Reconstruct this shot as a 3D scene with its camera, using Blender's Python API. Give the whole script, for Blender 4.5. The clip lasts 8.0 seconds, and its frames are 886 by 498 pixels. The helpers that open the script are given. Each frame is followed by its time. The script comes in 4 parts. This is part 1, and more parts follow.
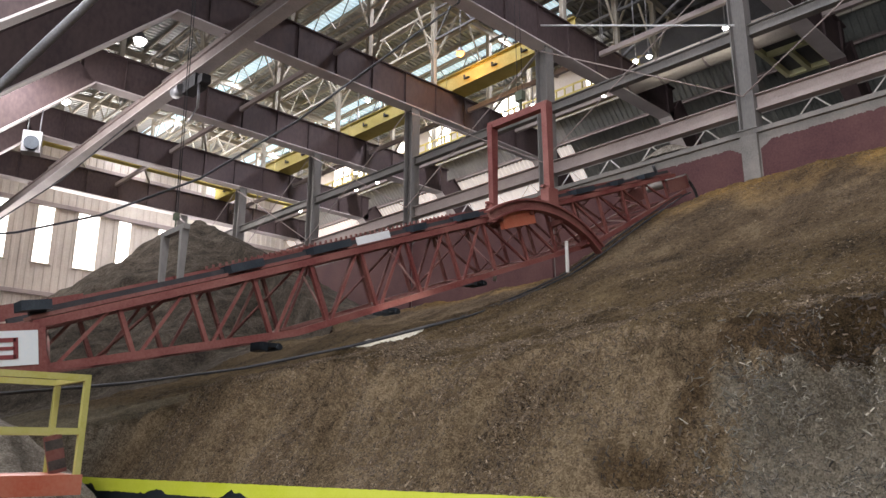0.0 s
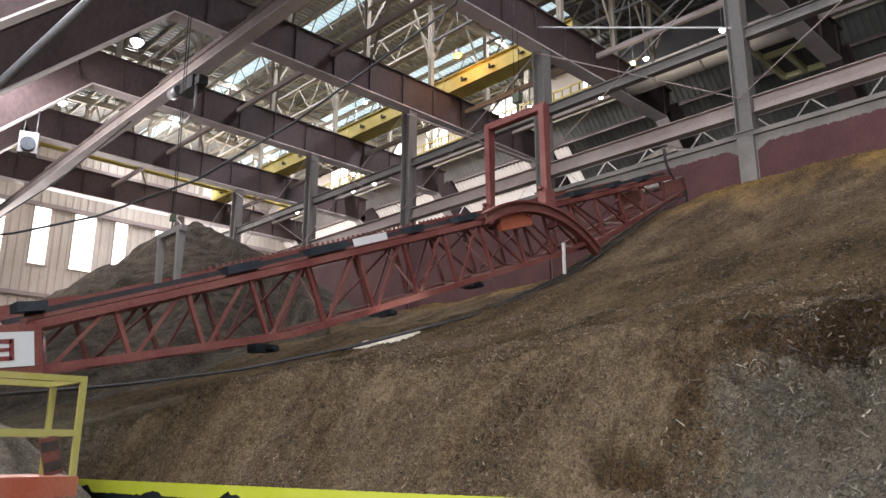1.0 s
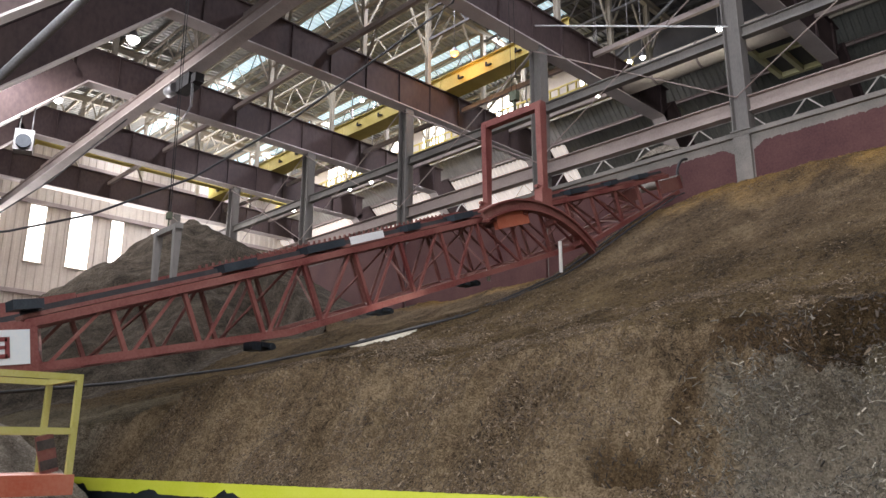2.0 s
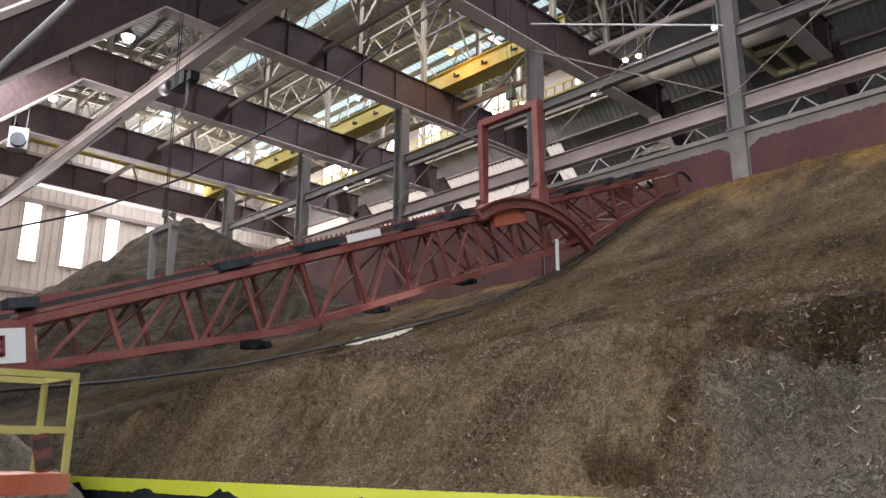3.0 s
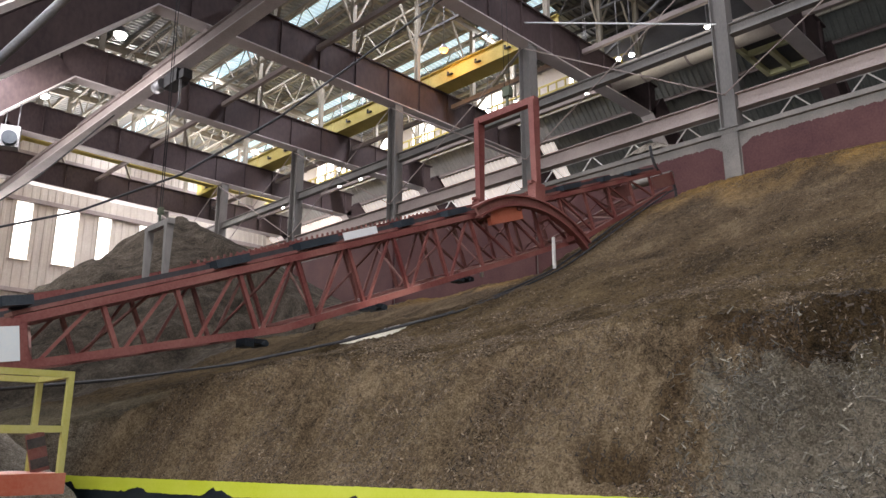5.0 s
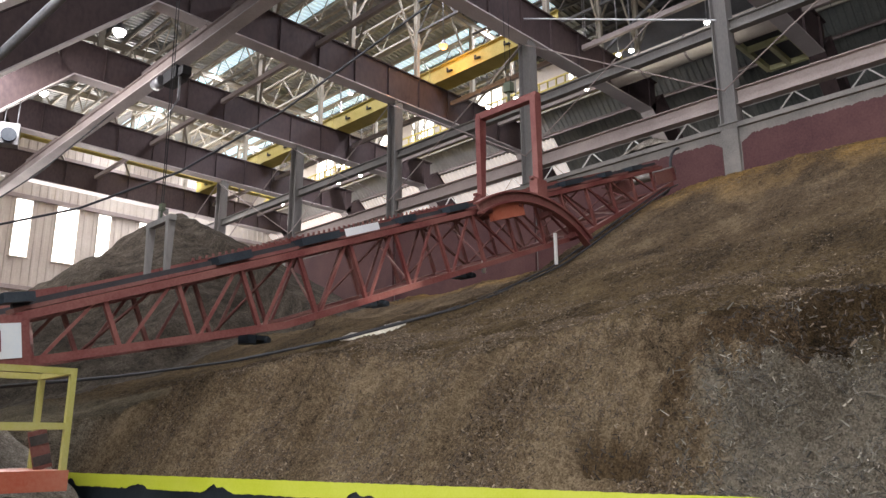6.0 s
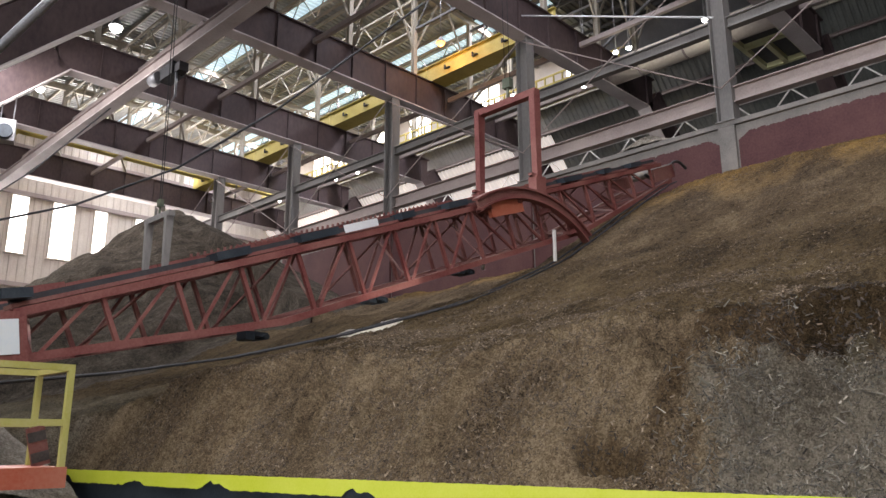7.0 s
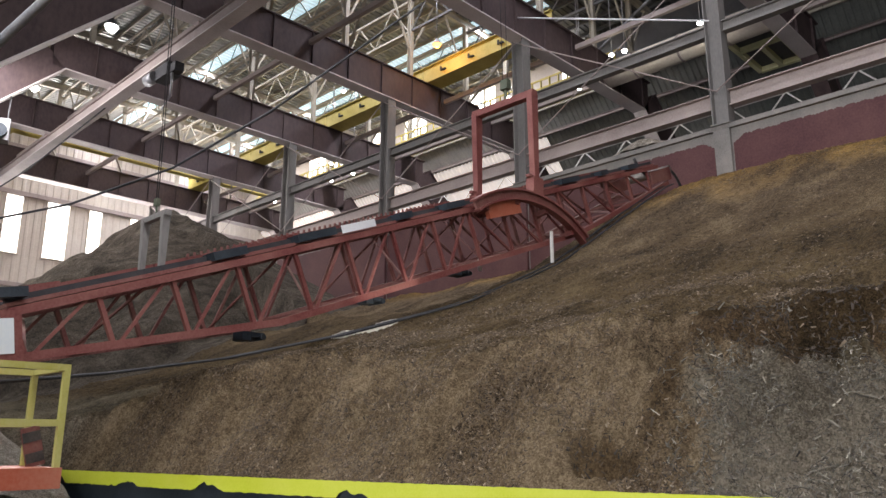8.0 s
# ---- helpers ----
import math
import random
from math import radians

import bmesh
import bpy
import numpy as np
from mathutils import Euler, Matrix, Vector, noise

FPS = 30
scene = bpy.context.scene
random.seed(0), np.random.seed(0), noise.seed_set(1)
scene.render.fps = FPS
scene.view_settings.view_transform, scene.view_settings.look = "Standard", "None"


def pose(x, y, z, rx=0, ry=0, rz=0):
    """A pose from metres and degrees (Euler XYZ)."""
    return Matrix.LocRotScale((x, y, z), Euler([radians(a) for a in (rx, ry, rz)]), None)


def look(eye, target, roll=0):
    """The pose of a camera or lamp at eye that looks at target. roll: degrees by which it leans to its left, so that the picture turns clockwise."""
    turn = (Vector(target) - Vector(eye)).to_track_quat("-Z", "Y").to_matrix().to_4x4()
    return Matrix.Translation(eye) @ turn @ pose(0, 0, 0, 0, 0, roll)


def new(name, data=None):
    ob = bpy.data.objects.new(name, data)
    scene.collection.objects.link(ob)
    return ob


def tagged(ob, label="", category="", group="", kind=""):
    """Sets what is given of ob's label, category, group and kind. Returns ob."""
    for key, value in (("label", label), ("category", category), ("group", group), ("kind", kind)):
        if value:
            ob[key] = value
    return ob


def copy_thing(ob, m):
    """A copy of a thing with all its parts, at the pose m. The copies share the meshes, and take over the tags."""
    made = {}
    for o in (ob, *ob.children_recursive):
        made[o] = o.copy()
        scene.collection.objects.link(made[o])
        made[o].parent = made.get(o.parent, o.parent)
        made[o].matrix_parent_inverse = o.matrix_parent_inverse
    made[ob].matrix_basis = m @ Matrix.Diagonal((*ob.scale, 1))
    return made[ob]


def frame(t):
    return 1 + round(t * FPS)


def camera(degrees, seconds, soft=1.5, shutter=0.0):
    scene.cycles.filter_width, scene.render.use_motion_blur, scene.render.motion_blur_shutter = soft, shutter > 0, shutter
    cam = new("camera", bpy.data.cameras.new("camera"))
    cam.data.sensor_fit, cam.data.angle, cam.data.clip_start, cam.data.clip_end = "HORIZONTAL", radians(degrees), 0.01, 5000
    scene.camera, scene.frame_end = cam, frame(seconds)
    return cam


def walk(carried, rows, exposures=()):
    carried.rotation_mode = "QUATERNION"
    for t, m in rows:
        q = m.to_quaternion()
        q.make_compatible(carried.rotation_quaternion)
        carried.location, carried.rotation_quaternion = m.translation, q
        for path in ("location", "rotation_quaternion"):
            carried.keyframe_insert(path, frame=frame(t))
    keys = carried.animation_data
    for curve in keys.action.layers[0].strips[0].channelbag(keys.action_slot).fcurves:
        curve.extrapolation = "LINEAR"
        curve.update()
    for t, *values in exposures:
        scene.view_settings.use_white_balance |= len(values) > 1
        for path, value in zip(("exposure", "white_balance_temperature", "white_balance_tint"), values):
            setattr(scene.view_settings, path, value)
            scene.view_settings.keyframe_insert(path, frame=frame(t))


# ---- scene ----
EYE = Vector((0, 0, 0))
FLOOR = -1.6          # heights are counted from the camera's eye


def turned(az, el, roll):
    a, e = radians(az), radians(el)
    way = Vector((math.cos(e) * math.cos(a), math.cos(e) * math.sin(a), math.sin(e)))
    return look(EYE, EYE + way, roll)


cam = camera(60.3, 8.0)
walk(cam, [(t, turned(az, el, -r)) for t, az, el, r in (
    (0, 45.968, 14.692, -0.107), (0.5, 45.915, 14.787, -0.088), (1, 45.744, 14.810, -0.113),
    (1.5, 45.623, 14.742, -0.142), (3, 45.162, 14.555, -0.006), (3.5, 45.000, 14.495, 0.0),
    (4, 44.778, 14.495, 0.028), (4.5, 44.669, 14.499, 0.059), (6, 44.655, 14.190, 0.237),
    (6.5, 44.517, 14.021, 0.200), (7, 44.430, 13.964, 0.202), (7.5, 44.267, 14.033, 0.133),
    (8, 44.063, 14.074, 0.030))])

# ---- light ----
scene.view_settings.exposure = 0.0
world = bpy.data.worlds.new("sky")
scene.world = world
world.use_nodes = True
wn = world.node_tree.nodes
sky = wn.new("ShaderNodeTexSky")
sky.sky_type, sky.sun_disc = "NISHITA", False
sky.sun_elevation, sky.sun_rotation = radians(51), radians(178)
wn["Background"].inputs["Strength"].default_value = 0.15
world.node_tree.links.new(sky.outputs[0], wn["Background"].inputs[0])

sun = new("sun", bpy.data.lights.new("sun", "SUN"))
sun.data.energy, sun.data.angle, sun.data.color = 4.0, radians(0.5), (1, 0.95, 0.86)
sun.matrix_world = look((0, 0, 0), (-0.026, 0.60, -0.732))


def daylight(name, at, target, sx, sy, watts, colour=(1, 0.97, 0.92)):
    ob = new(name, bpy.data.lights.new(name, "AREA"))
    ob.data.shape, ob.data.size, ob.data.size_y, ob.data.energy, ob.data.color = "RECTANGLE", sx, sy, watts, colour
    ob.matrix_world = look(at, target)
    return ob


# the roof's translucent strips and the windows of the end wall let the day in; lamps noted as added fill in from out of
# view
DAY = (0.90, 0.89, 1.0)
# added lamp at an unseen roof strip, to light the near pile
daylight("skylight", (14.3, 1, 20.6), (14.3, 1.01, 0), 1.3, 25, 2400, DAY)
daylight("skylight", (19.7, 32, 20.9), (19.7, 32.01, 0), 0.25, 40, 3000, DAY)
daylight("skylight", (27.0, 36, 20.6), (27.0, 36.01, 0), 0.3, 32, 3600, DAY)
# three added lamps at unseen west-slope strips, to brighten pile and far bays
daylight("skylight", (1.4, 3, 11.9), (5, 3.0, 8.2), 24, 2.6, 3900, (0.97, 0.95, 1.0))
daylight("skylight", (3.6, 38, 13.4), (10, 40.0, 5), 26, 2.6, 4000, (1, 0.94, 0.97))
daylight("low_fill", (-5.9, 4, 2.5), (6, 4.5, 0.2), 17, 2.0, 1000, (0.98, 0.97, 0.97))
daylight("end_window_light", (17.5, 52.7, 13.5), (17, 0, 6), 9, 3.4, 5400, (1, 0.93, 0.92))


def lamp_light(name, at, watts, colour):
    ob = new(name, bpy.data.lights.new(name, "POINT"))
    ob.data.energy, ob.data.color, ob.data.shadow_soft_size = watts, colour, 0.25
    ob.location = at


# the roof's own lamps
lamp_light("sodium_light", (21.63, 21.3, 16.6), 120, (1.0, 0.50, 0.14))
lamp_light("lamp_light", (26.1, 16.9, 14.7), 25, (1.0, 0.95, 0.80))
lamp_light("lamp_light", (24.7, 14.1, 14.7), 25, (1.0, 0.93, 0.75))
lamp_light("lamp_light", (24.9, 10.8, 14.6), 25, (1.0, 0.93, 0.75))


# ---- materials ----
def mat(name, a, b, scale=2.0, rough=0.7, metal=0.0, bump=0.2, grain=40.0, dust=None, dust_amount=0.0, vary=0.0, stretch=(1, 1, 1)):
    """Two colours mixed by a coarse and a fine noise, with relief and an optional layer of dust on faces that look up."""
    m = bpy.data.materials.new(name)
    m.use_nodes = True
    n, l = m.node_tree.nodes, m.node_tree.links
    bs = n["Principled BSDF"]
    tc = n.new("ShaderNodeTexCoord")
    mp = n.new("ShaderNodeMapping")
    mp.inputs["Scale"].default_value = stretch
    l.new(tc.outputs["Object"], mp.inputs["Vector"])
    big = n.new("ShaderNodeTexNoise")
    big.inputs["Scale"].default_value, big.inputs["Detail"].default_value, big.inputs["Roughness"].default_value = scale, 6, 0.65
    fine = n.new("ShaderNodeTexNoise")
    fine.inputs["Scale"].default_value, fine.inputs["Detail"].default_value = grain, 4
    for x in (big, fine):
        l.new(mp.outputs[0], x.inputs["Vector"])
    add = n.new("ShaderNodeMath")
    add.operation = "MULTIPLY_ADD"
    l.new(fine.outputs["Fac"], add.inputs[0])
    add.inputs[1].default_value = 0.5
    l.new(big.outputs["Fac"], add.inputs[2])
    ramp = n.new("ShaderNodeMapRange")
    ramp.inputs["From Min"].default_value, ramp.inputs["From Max"].default_value = 0.55, 0.95
    l.new(add.outputs[0], ramp.inputs["Value"])
    mix = n.new("ShaderNodeMix")
    mix.data_type = "RGBA"
    mix.inputs["A"].default_value, mix.inputs["B"].default_value = (*a, 1), (*b, 1)
    l.new(ramp.outputs[0], mix.inputs["Factor"])
    col = mix.outputs["Result"]
    if vary:
        info = n.new("ShaderNodeObjectInfo")
        geo = n.new("ShaderNodeNewGeometry")
        sm = n.new("ShaderNodeMath")
        sm.operation = "ADD"
        l.new(info.outputs["Random"], sm.inputs[0])
        l.new(geo.outputs["Random Per Island"], sm.inputs[1])
        mr = n.new("ShaderNodeMapRange")
        mr.inputs["From Max"].default_value = 2.0
        mr.inputs["To Min"].default_value, mr.inputs["To Max"].default_value = 1 - vary, 1 + vary
        l.new(sm.outputs[0], mr.inputs["Value"])
        hsv = n.new("ShaderNodeHueSaturation")
        l.new(mr.outputs[0], hsv.inputs["Value"])
        l.new(col, hsv.inputs["Color"])
        col = hsv.outputs[0]
    if dust:
        geo2 = n.new("ShaderNodeNewGeometry")
        sep = n.new("ShaderNodeSeparateXYZ")
        l.new(geo2.outputs["Normal"], sep.inputs[0])
        up = n.new("ShaderNodeMapRange")
        up.inputs["From Min"].default_value, up.inputs["From Max"].default_value = 0.3, 0.9
        up.inputs["To Min"].default_value, up.inputs["To Max"].default_value = dust_amount * 0.45, dust_amount
        l.new(sep.outputs["Z"], up.inputs["Value"])
        mul = n.new("ShaderNodeMath")
        mul.operation = "MULTIPLY"
        l.new(up.outputs[0], mul.inputs[0])
        l.new(ramp.outputs[0], mul.inputs[1])
        mx = n.new("ShaderNodeMix")
        mx.data_type = "RGBA"
        l.new(col, mx.inputs["A"])
        mx.inputs["B"].default_value = (*dust, 1)
        l.new(mul.outputs[0], mx.inputs["Factor"])
        col = mx.outputs["Result"]
    l.new(col, bs.inputs["Base Color"])
    rr = n.new("ShaderNodeMapRange")
    rr.inputs["To Min"].default_value, rr.inputs["To Max"].default_value = max(rough - 0.12, 0.05), min(rough + 0.12, 1)
    l.new(big.outputs["Fac"], rr.inputs["Value"])
    l.new(rr.outputs[0], bs.inputs["Roughness"])
    bs.inputs["Metallic"].default_value = metal
    if bump:
        bp = n.new("ShaderNodeBump")
        bp.inputs["Strength"].default_value, bp.inputs["Distance"].default_value = bump, 0.03
        l.new(add.outputs[0], bp.inputs["Height"])
        l.new(bp.outputs[0], bs.inputs["Normal"])
    return m


def glow(name, colour, strength):
    m = bpy.data.materials.new(name)
    m.use_nodes = True
    bs = m.node_tree.nodes["Principled BSDF"]
    bs.inputs["Base Color"].default_value = (*colour, 1)
    bs.inputs["Emission Color"].default_value = (*colour, 1)
    bs.inputs["Emission Strength"].default_value = strength
    return m


DUST = (0.22, 0.17, 0.13)
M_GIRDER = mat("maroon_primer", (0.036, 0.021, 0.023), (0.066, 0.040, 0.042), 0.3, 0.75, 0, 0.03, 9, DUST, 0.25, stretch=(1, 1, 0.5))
# pale tone puts the daylight on the flanges into their colour
M_FLANGE = mat("lit_flange_paint", (0.48, 0.42, 0.41), (0.68, 0.62, 0.60), 0.5, 0.7, 0, 0.1, 20)
M_PINK = mat("faded_primer", (0.25, 0.20, 0.19), (0.42, 0.355, 0.33), 0.6, 0.75, 0, 0.1, 20, DUST, 0.4)
M_COLUMN = mat("grey_column_paint", (0.13, 0.125, 0.12), (0.23, 0.22, 0.21), 0.6, 0.7, 0, 0.15, 25, DUST, 0.3, stretch=(1, 1, 0.3))
M_CONCRETE = mat("concrete", (0.125, 0.12, 0.112), (0.255, 0.243, 0.226), 0.8, 0.9, 0, 0.4, 30, DUST, 0.5)
M_REDWALL = mat("red_wall_paint", (0.060, 0.018, 0.021), (0.095, 0.032, 0.034), 0.5, 0.85, 0, 0.15, 18, DUST, 0.3)
M_RED = mat("red_machine_paint", (0.115, 0.018, 0.018), (0.215, 0.044, 0.040), 1.3, 0.62, 0, 0.15, 30, DUST, 0.7)
M_RED_DK = mat("worn_red_paint", (0.11, 0.021, 0.021), (0.20, 0.055, 0.05), 1.6, 0.65, 0, 0.2, 30, DUST, 0.9)
M_ORANGE = mat("orange_red_paint", (0.36, 0.075, 0.035), (0.46, 0.13, 0.07), 2.0, 0.6, 0, 0.15, 30, DUST, 0.5)
M_YELLOW = mat("yellow_paint", (0.36, 0.335, 0.07), (0.49, 0.46, 0.15), 2.0, 0.55, 0, 0.1, 40, DUST, 0.5)
M_LIME = mat("bright_yellow_paint", (0.56, 0.62, 0.025), (0.70, 0.75, 0.07), 1.5, 0.55, 0, 0.1, 50, DUST, 0.25)
M_YSTEEL = mat("yellow_crane_paint", (0.40, 0.31, 0.05), (0.55, 0.45, 0.12), 1.0, 0.6, 0, 0.1, 20)
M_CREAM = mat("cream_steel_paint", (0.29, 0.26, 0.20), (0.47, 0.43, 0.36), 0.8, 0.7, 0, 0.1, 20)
M_WHITE = mat("white_truss_paint", (0.60, 0.58, 0.55), (0.78, 0.76, 0.72), 0.9, 0.65, 0, 0.1, 20)
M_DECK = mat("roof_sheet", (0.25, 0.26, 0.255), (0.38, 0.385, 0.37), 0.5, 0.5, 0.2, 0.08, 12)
M_DECKDK = mat("dark_roof_sheet", (0.075, 0.075, 0.08), (0.13, 0.13, 0.135), 0.5, 0.6, 0.1, 0.08, 12)
M_CLAD = mat("beige_wall_sheet", (0.52, 0.45, 0.38), (0.66, 0.60, 0.52), 0.4, 0.6, 0.0, 0.05, 12)
# one side sheet in three tones, from daylit far end to dim near end
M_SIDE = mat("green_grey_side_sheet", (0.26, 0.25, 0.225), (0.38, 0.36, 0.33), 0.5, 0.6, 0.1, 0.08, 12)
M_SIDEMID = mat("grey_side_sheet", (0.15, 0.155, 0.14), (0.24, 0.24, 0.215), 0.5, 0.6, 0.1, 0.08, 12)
M_SIDEDK = mat("dim_side_sheet", (0.10, 0.11, 0.10), (0.18, 0.19, 0.17), 0.5, 0.6, 0.1, 0.08, 12)
M_BLACK = mat("black_rubber", (0.012, 0.013, 0.016), (0.035, 0.036, 0.042), 3, 0.7, 0, 0.2, 50, DUST, 0.10)
M_BLUEBLK = mat("dark_blue_steel", (0.012, 0.020, 0.030), (0.03, 0.045, 0.06), 2, 0.5, 0.3, 0.1, 40, DUST, 0.12)
M_STEEL = mat("worn_steel", (0.10, 0.095, 0.09), (0.26, 0.24, 0.22), 2.5, 0.5, 0.6, 0.2, 40, DUST, 0.5)
M_GALV = mat("galvanised_pipe", (0.22, 0.22, 0.23), (0.36, 0.36, 0.37), 2.0, 0.5, 0.4, 0.1, 30)
M_SIGN = mat("white_sign_face", (0.60, 0.66, 0.70), (0.74, 0.78, 0.80), 1.2, 0.5, 0, 0.03, 30, DUST, 0.3)
M_SIGNRED = mat("sign_dark_red", (0.16, 0.03, 0.035), (0.22, 0.05, 0.05), 2, 0.5, 0, 0.03, 30)
M_FLOOR = mat("floor_concrete", (0.06, 0.06, 0.062), (0.13, 0.125, 0.12), 0.6, 0.85, 0, 0.4, 30)
M_PALE = mat("pale_strip", (0.62, 0.63, 0.64), (0.74, 0.75, 0.76), 1.0, 0.5, 0, 0.05, 30)
M_SKYLT = glow("translucent_roof_sheet", (0.70, 0.90, 1.0), 0.55)
M_SIDELT = glow("translucent_side_sheet", (1.0, 0.90, 0.84), 0.5)
M_LAMP = glow("lamp_glass", (1.0, 0.97, 0.90), 30)
M_LAMPW = glow("sodium_lamp_glass", (1.0, 0.42, 0.12), 3.5)
M_WINDOW = glow("window_daylight", (1.0, 0.96, 0.92), 3.2)
M_HOIST = mat("dull_green_paint", (0.05, 0.07, 0.045), (0.10, 0.12, 0.08), 3, 0.6, 0.1, 0.1, 40, DUST, 0.4)
M_PALEYEL = mat("pale_yellow_paint", (0.62, 0.60, 0.30), (0.78, 0.76, 0.48), 1.5, 0.6, 0, 0.1, 30)
# dim copy of the cream roof steel, lack of light in its colour
M_DIMSTEEL = mat("dim_roof_steel", (0.08, 0.08, 0.084), (0.15, 0.147, 0.15), 0.8, 0.7, 0, 0.05, 20)
M_BLACKST = mat("black_stripe_paint", (0.02, 0.02, 0.022), (0.05, 0.05, 0.05), 3, 0.6, 0, 0.1, 40, DUST, 0.4)


def chips_mat(name, tones, coarse, ochre=None, bark=None):
    """Wood chips and bark: grains in several browns, with drifts that run down the slope and an optional ochre upslope."""
    m = bpy.data.materials.new(name)
    m.use_nodes = True
    n, l = m.node_tree.nodes, m.node_tree.links
    bs = n["Principled BSDF"]
    bs.inputs["Roughness"].default_value = 0.95
    bs.inputs["Specular IOR Level"].default_value = 0.15
    tc = n.new("ShaderNodeTexCoord")
    vo = n.new("ShaderNodeTexVoronoi")
    vo.inputs["Scale"].default_value = 70
    wob = n.new("ShaderNodeTexNoise")
    wob.inputs["Scale"].default_value, wob.inputs["Detail"].default_value, wob.inputs["Roughness"].default_value = 11, 9, 0.78
    dr = n.new("ShaderNodeTexNoise")
    dr.inputs["Scale"].default_value, dr.inputs["Detail"].default_value, dr.inputs["Roughness"].default_value = coarse, 8, 0.62
    run = n.new("ShaderNodeMapping")
    run.inputs["Scale"].default_value = (0.6, 1.2, 0.6)
    l.new(tc.outputs["Object"], run.inputs["Vector"])
    l.new(run.outputs[0], dr.inputs["Vector"])
    for x in (vo, wob):
        l.new(tc.outputs["Object"], x.inputs["Vector"])
    sep = n.new("ShaderNodeSeparateColor")
    l.new(vo.outputs["Color"], sep.inputs[0])

    def madd(x, k, y):
        a = n.new("ShaderNodeMath")
        a.operation = "MULTIPLY_ADD"
        l.new(x, a.inputs[0])
        a.inputs[1].default_value = k
        if isinstance(y, float):
            a.inputs[2].default_value = y
        else:
            l.new(y, a.inputs[2])
        return a.outputs[0]

    b = madd(wob.outputs["Fac"], 0.62, madd(sep.outputs[0], 0.20, madd(dr.outputs["Fac"], 0.62, 0.12)))
    rp = n.new("ShaderNodeValToRGB")
    cr = rp.color_ramp
    cr.elements[0].position, cr.elements[0].color = 0.66, (*tones[0], 1)
    cr.elements[1].position, cr.elements[1].color = 1.02, (*tones[3], 1)
    for pos, c in ((0.78, tones[1]), (0.90, tones[2])):
        e = cr.elements.new(pos)
        e.color = (*c, 1)
    l.new(b, rp.inputs[0])
    col = rp.outputs[0]
    if ochre:
        xyz = n.new("ShaderNodeSeparateXYZ")
        l.new(tc.outputs["Object"], xyz.inputs[0])
        far = n.new("ShaderNodeMapRange")
        far.inputs["From Min"].default_value, far.inputs["From Max"].default_value = 18.6, 22.0
        l.new(madd(dr.outputs["Fac"], 6.0, xyz.outputs[0]), far.inputs["Value"])
        mul = n.new("ShaderNodeMix")
        mul.data_type, mul.blend_type = "RGBA", "MULTIPLY"
        l.new(far.outputs[0], mul.inputs["Factor"])
        l.new(col, mul.inputs["A"])
        mul.inputs["B"].default_value = (*ochre, 1)
        col = mul.outputs["Result"]
    if bark:
        at = n.new("ShaderNodeAttribute")
        at.attribute_name = "bark"
        edge = n.new("ShaderNodeMapRange")
        edge.inputs["From Min"].default_value, edge.inputs["From Max"].default_value = 0.52, 1.25
        l.new(madd(at.outputs["Fac"], 0.8, wob.outputs["Fac"]), edge.inputs["Value"])
        rb = n.new("ShaderNodeValToRGB")
        rb.color_ramp.elements[0].position, rb.color_ramp.elements[0].color = 0.55, (*bark[0], 1)
        rb.color_ramp.elements[1].position, rb.color_ramp.elements[1].color = 1.0, (*bark[2], 1)
        e = rb.color_ramp.elements.new(0.76)
        e.color = (*bark[1], 1)
        l.new(b, rb.inputs[0])
        mb = n.new("ShaderNodeMix")
        mb.data_type = "RGBA"
        l.new(edge.outputs[0], mb.inputs["Factor"])
        l.new(col, mb.inputs["A"])
        l.new(rb.outputs[0], mb.inputs["B"])
        col = mb.outputs["Result"]
        # multiplies the slope above the crest darker and more olive
        rk = n.new("ShaderNodeAttribute")
        rk.attribute_name = "upper_dark"
        rm = n.new("ShaderNodeMix")
        rm.data_type, rm.blend_type = "RGBA", "MULTIPLY"
        l.new(rk.outputs["Fac"], rm.inputs["Factor"])
        l.new(col, rm.inputs["A"])
        rm.inputs["B"].default_value = (0.52, 0.50, 0.41, 1)
        col = rm.outputs["Result"]
        # darkens scarp and hollow: their shade is put into the colour
        shaded_bark = n.new("ShaderNodeAttribute")
        shaded_bark.attribute_name = "bark_shade"
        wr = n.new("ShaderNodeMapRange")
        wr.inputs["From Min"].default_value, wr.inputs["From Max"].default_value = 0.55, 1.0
        l.new(madd(shaded_bark.outputs["Fac"], 0.75, wob.outputs["Fac"]), wr.inputs["Value"])
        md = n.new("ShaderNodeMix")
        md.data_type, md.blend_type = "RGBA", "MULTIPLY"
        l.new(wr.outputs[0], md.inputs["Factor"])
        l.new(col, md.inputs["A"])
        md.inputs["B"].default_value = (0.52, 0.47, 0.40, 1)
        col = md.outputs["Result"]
    l.new(col, bs.inputs["Base Color"])
    bp = n.new("ShaderNodeBump")
    bp.inputs["Strength"].default_value, bp.inputs["Distance"].default_value = 1.0, 0.19
    l.new(b, bp.inputs["Height"])
    l.new(bp.outputs[0], bs.inputs["Normal"])
    return m


M_CHIPS = chips_mat("brown_chips", ((0.030, 0.021, 0.012), (0.125, 0.087, 0.050), (0.215, 0.155, 0.090), (0.35, 0.265, 0.165)), 0.9, (1.45, 1.20, 0.62), ((0.026, 0.020, 0.014), (0.118, 0.098, 0.071), (0.32, 0.275, 0.21)))
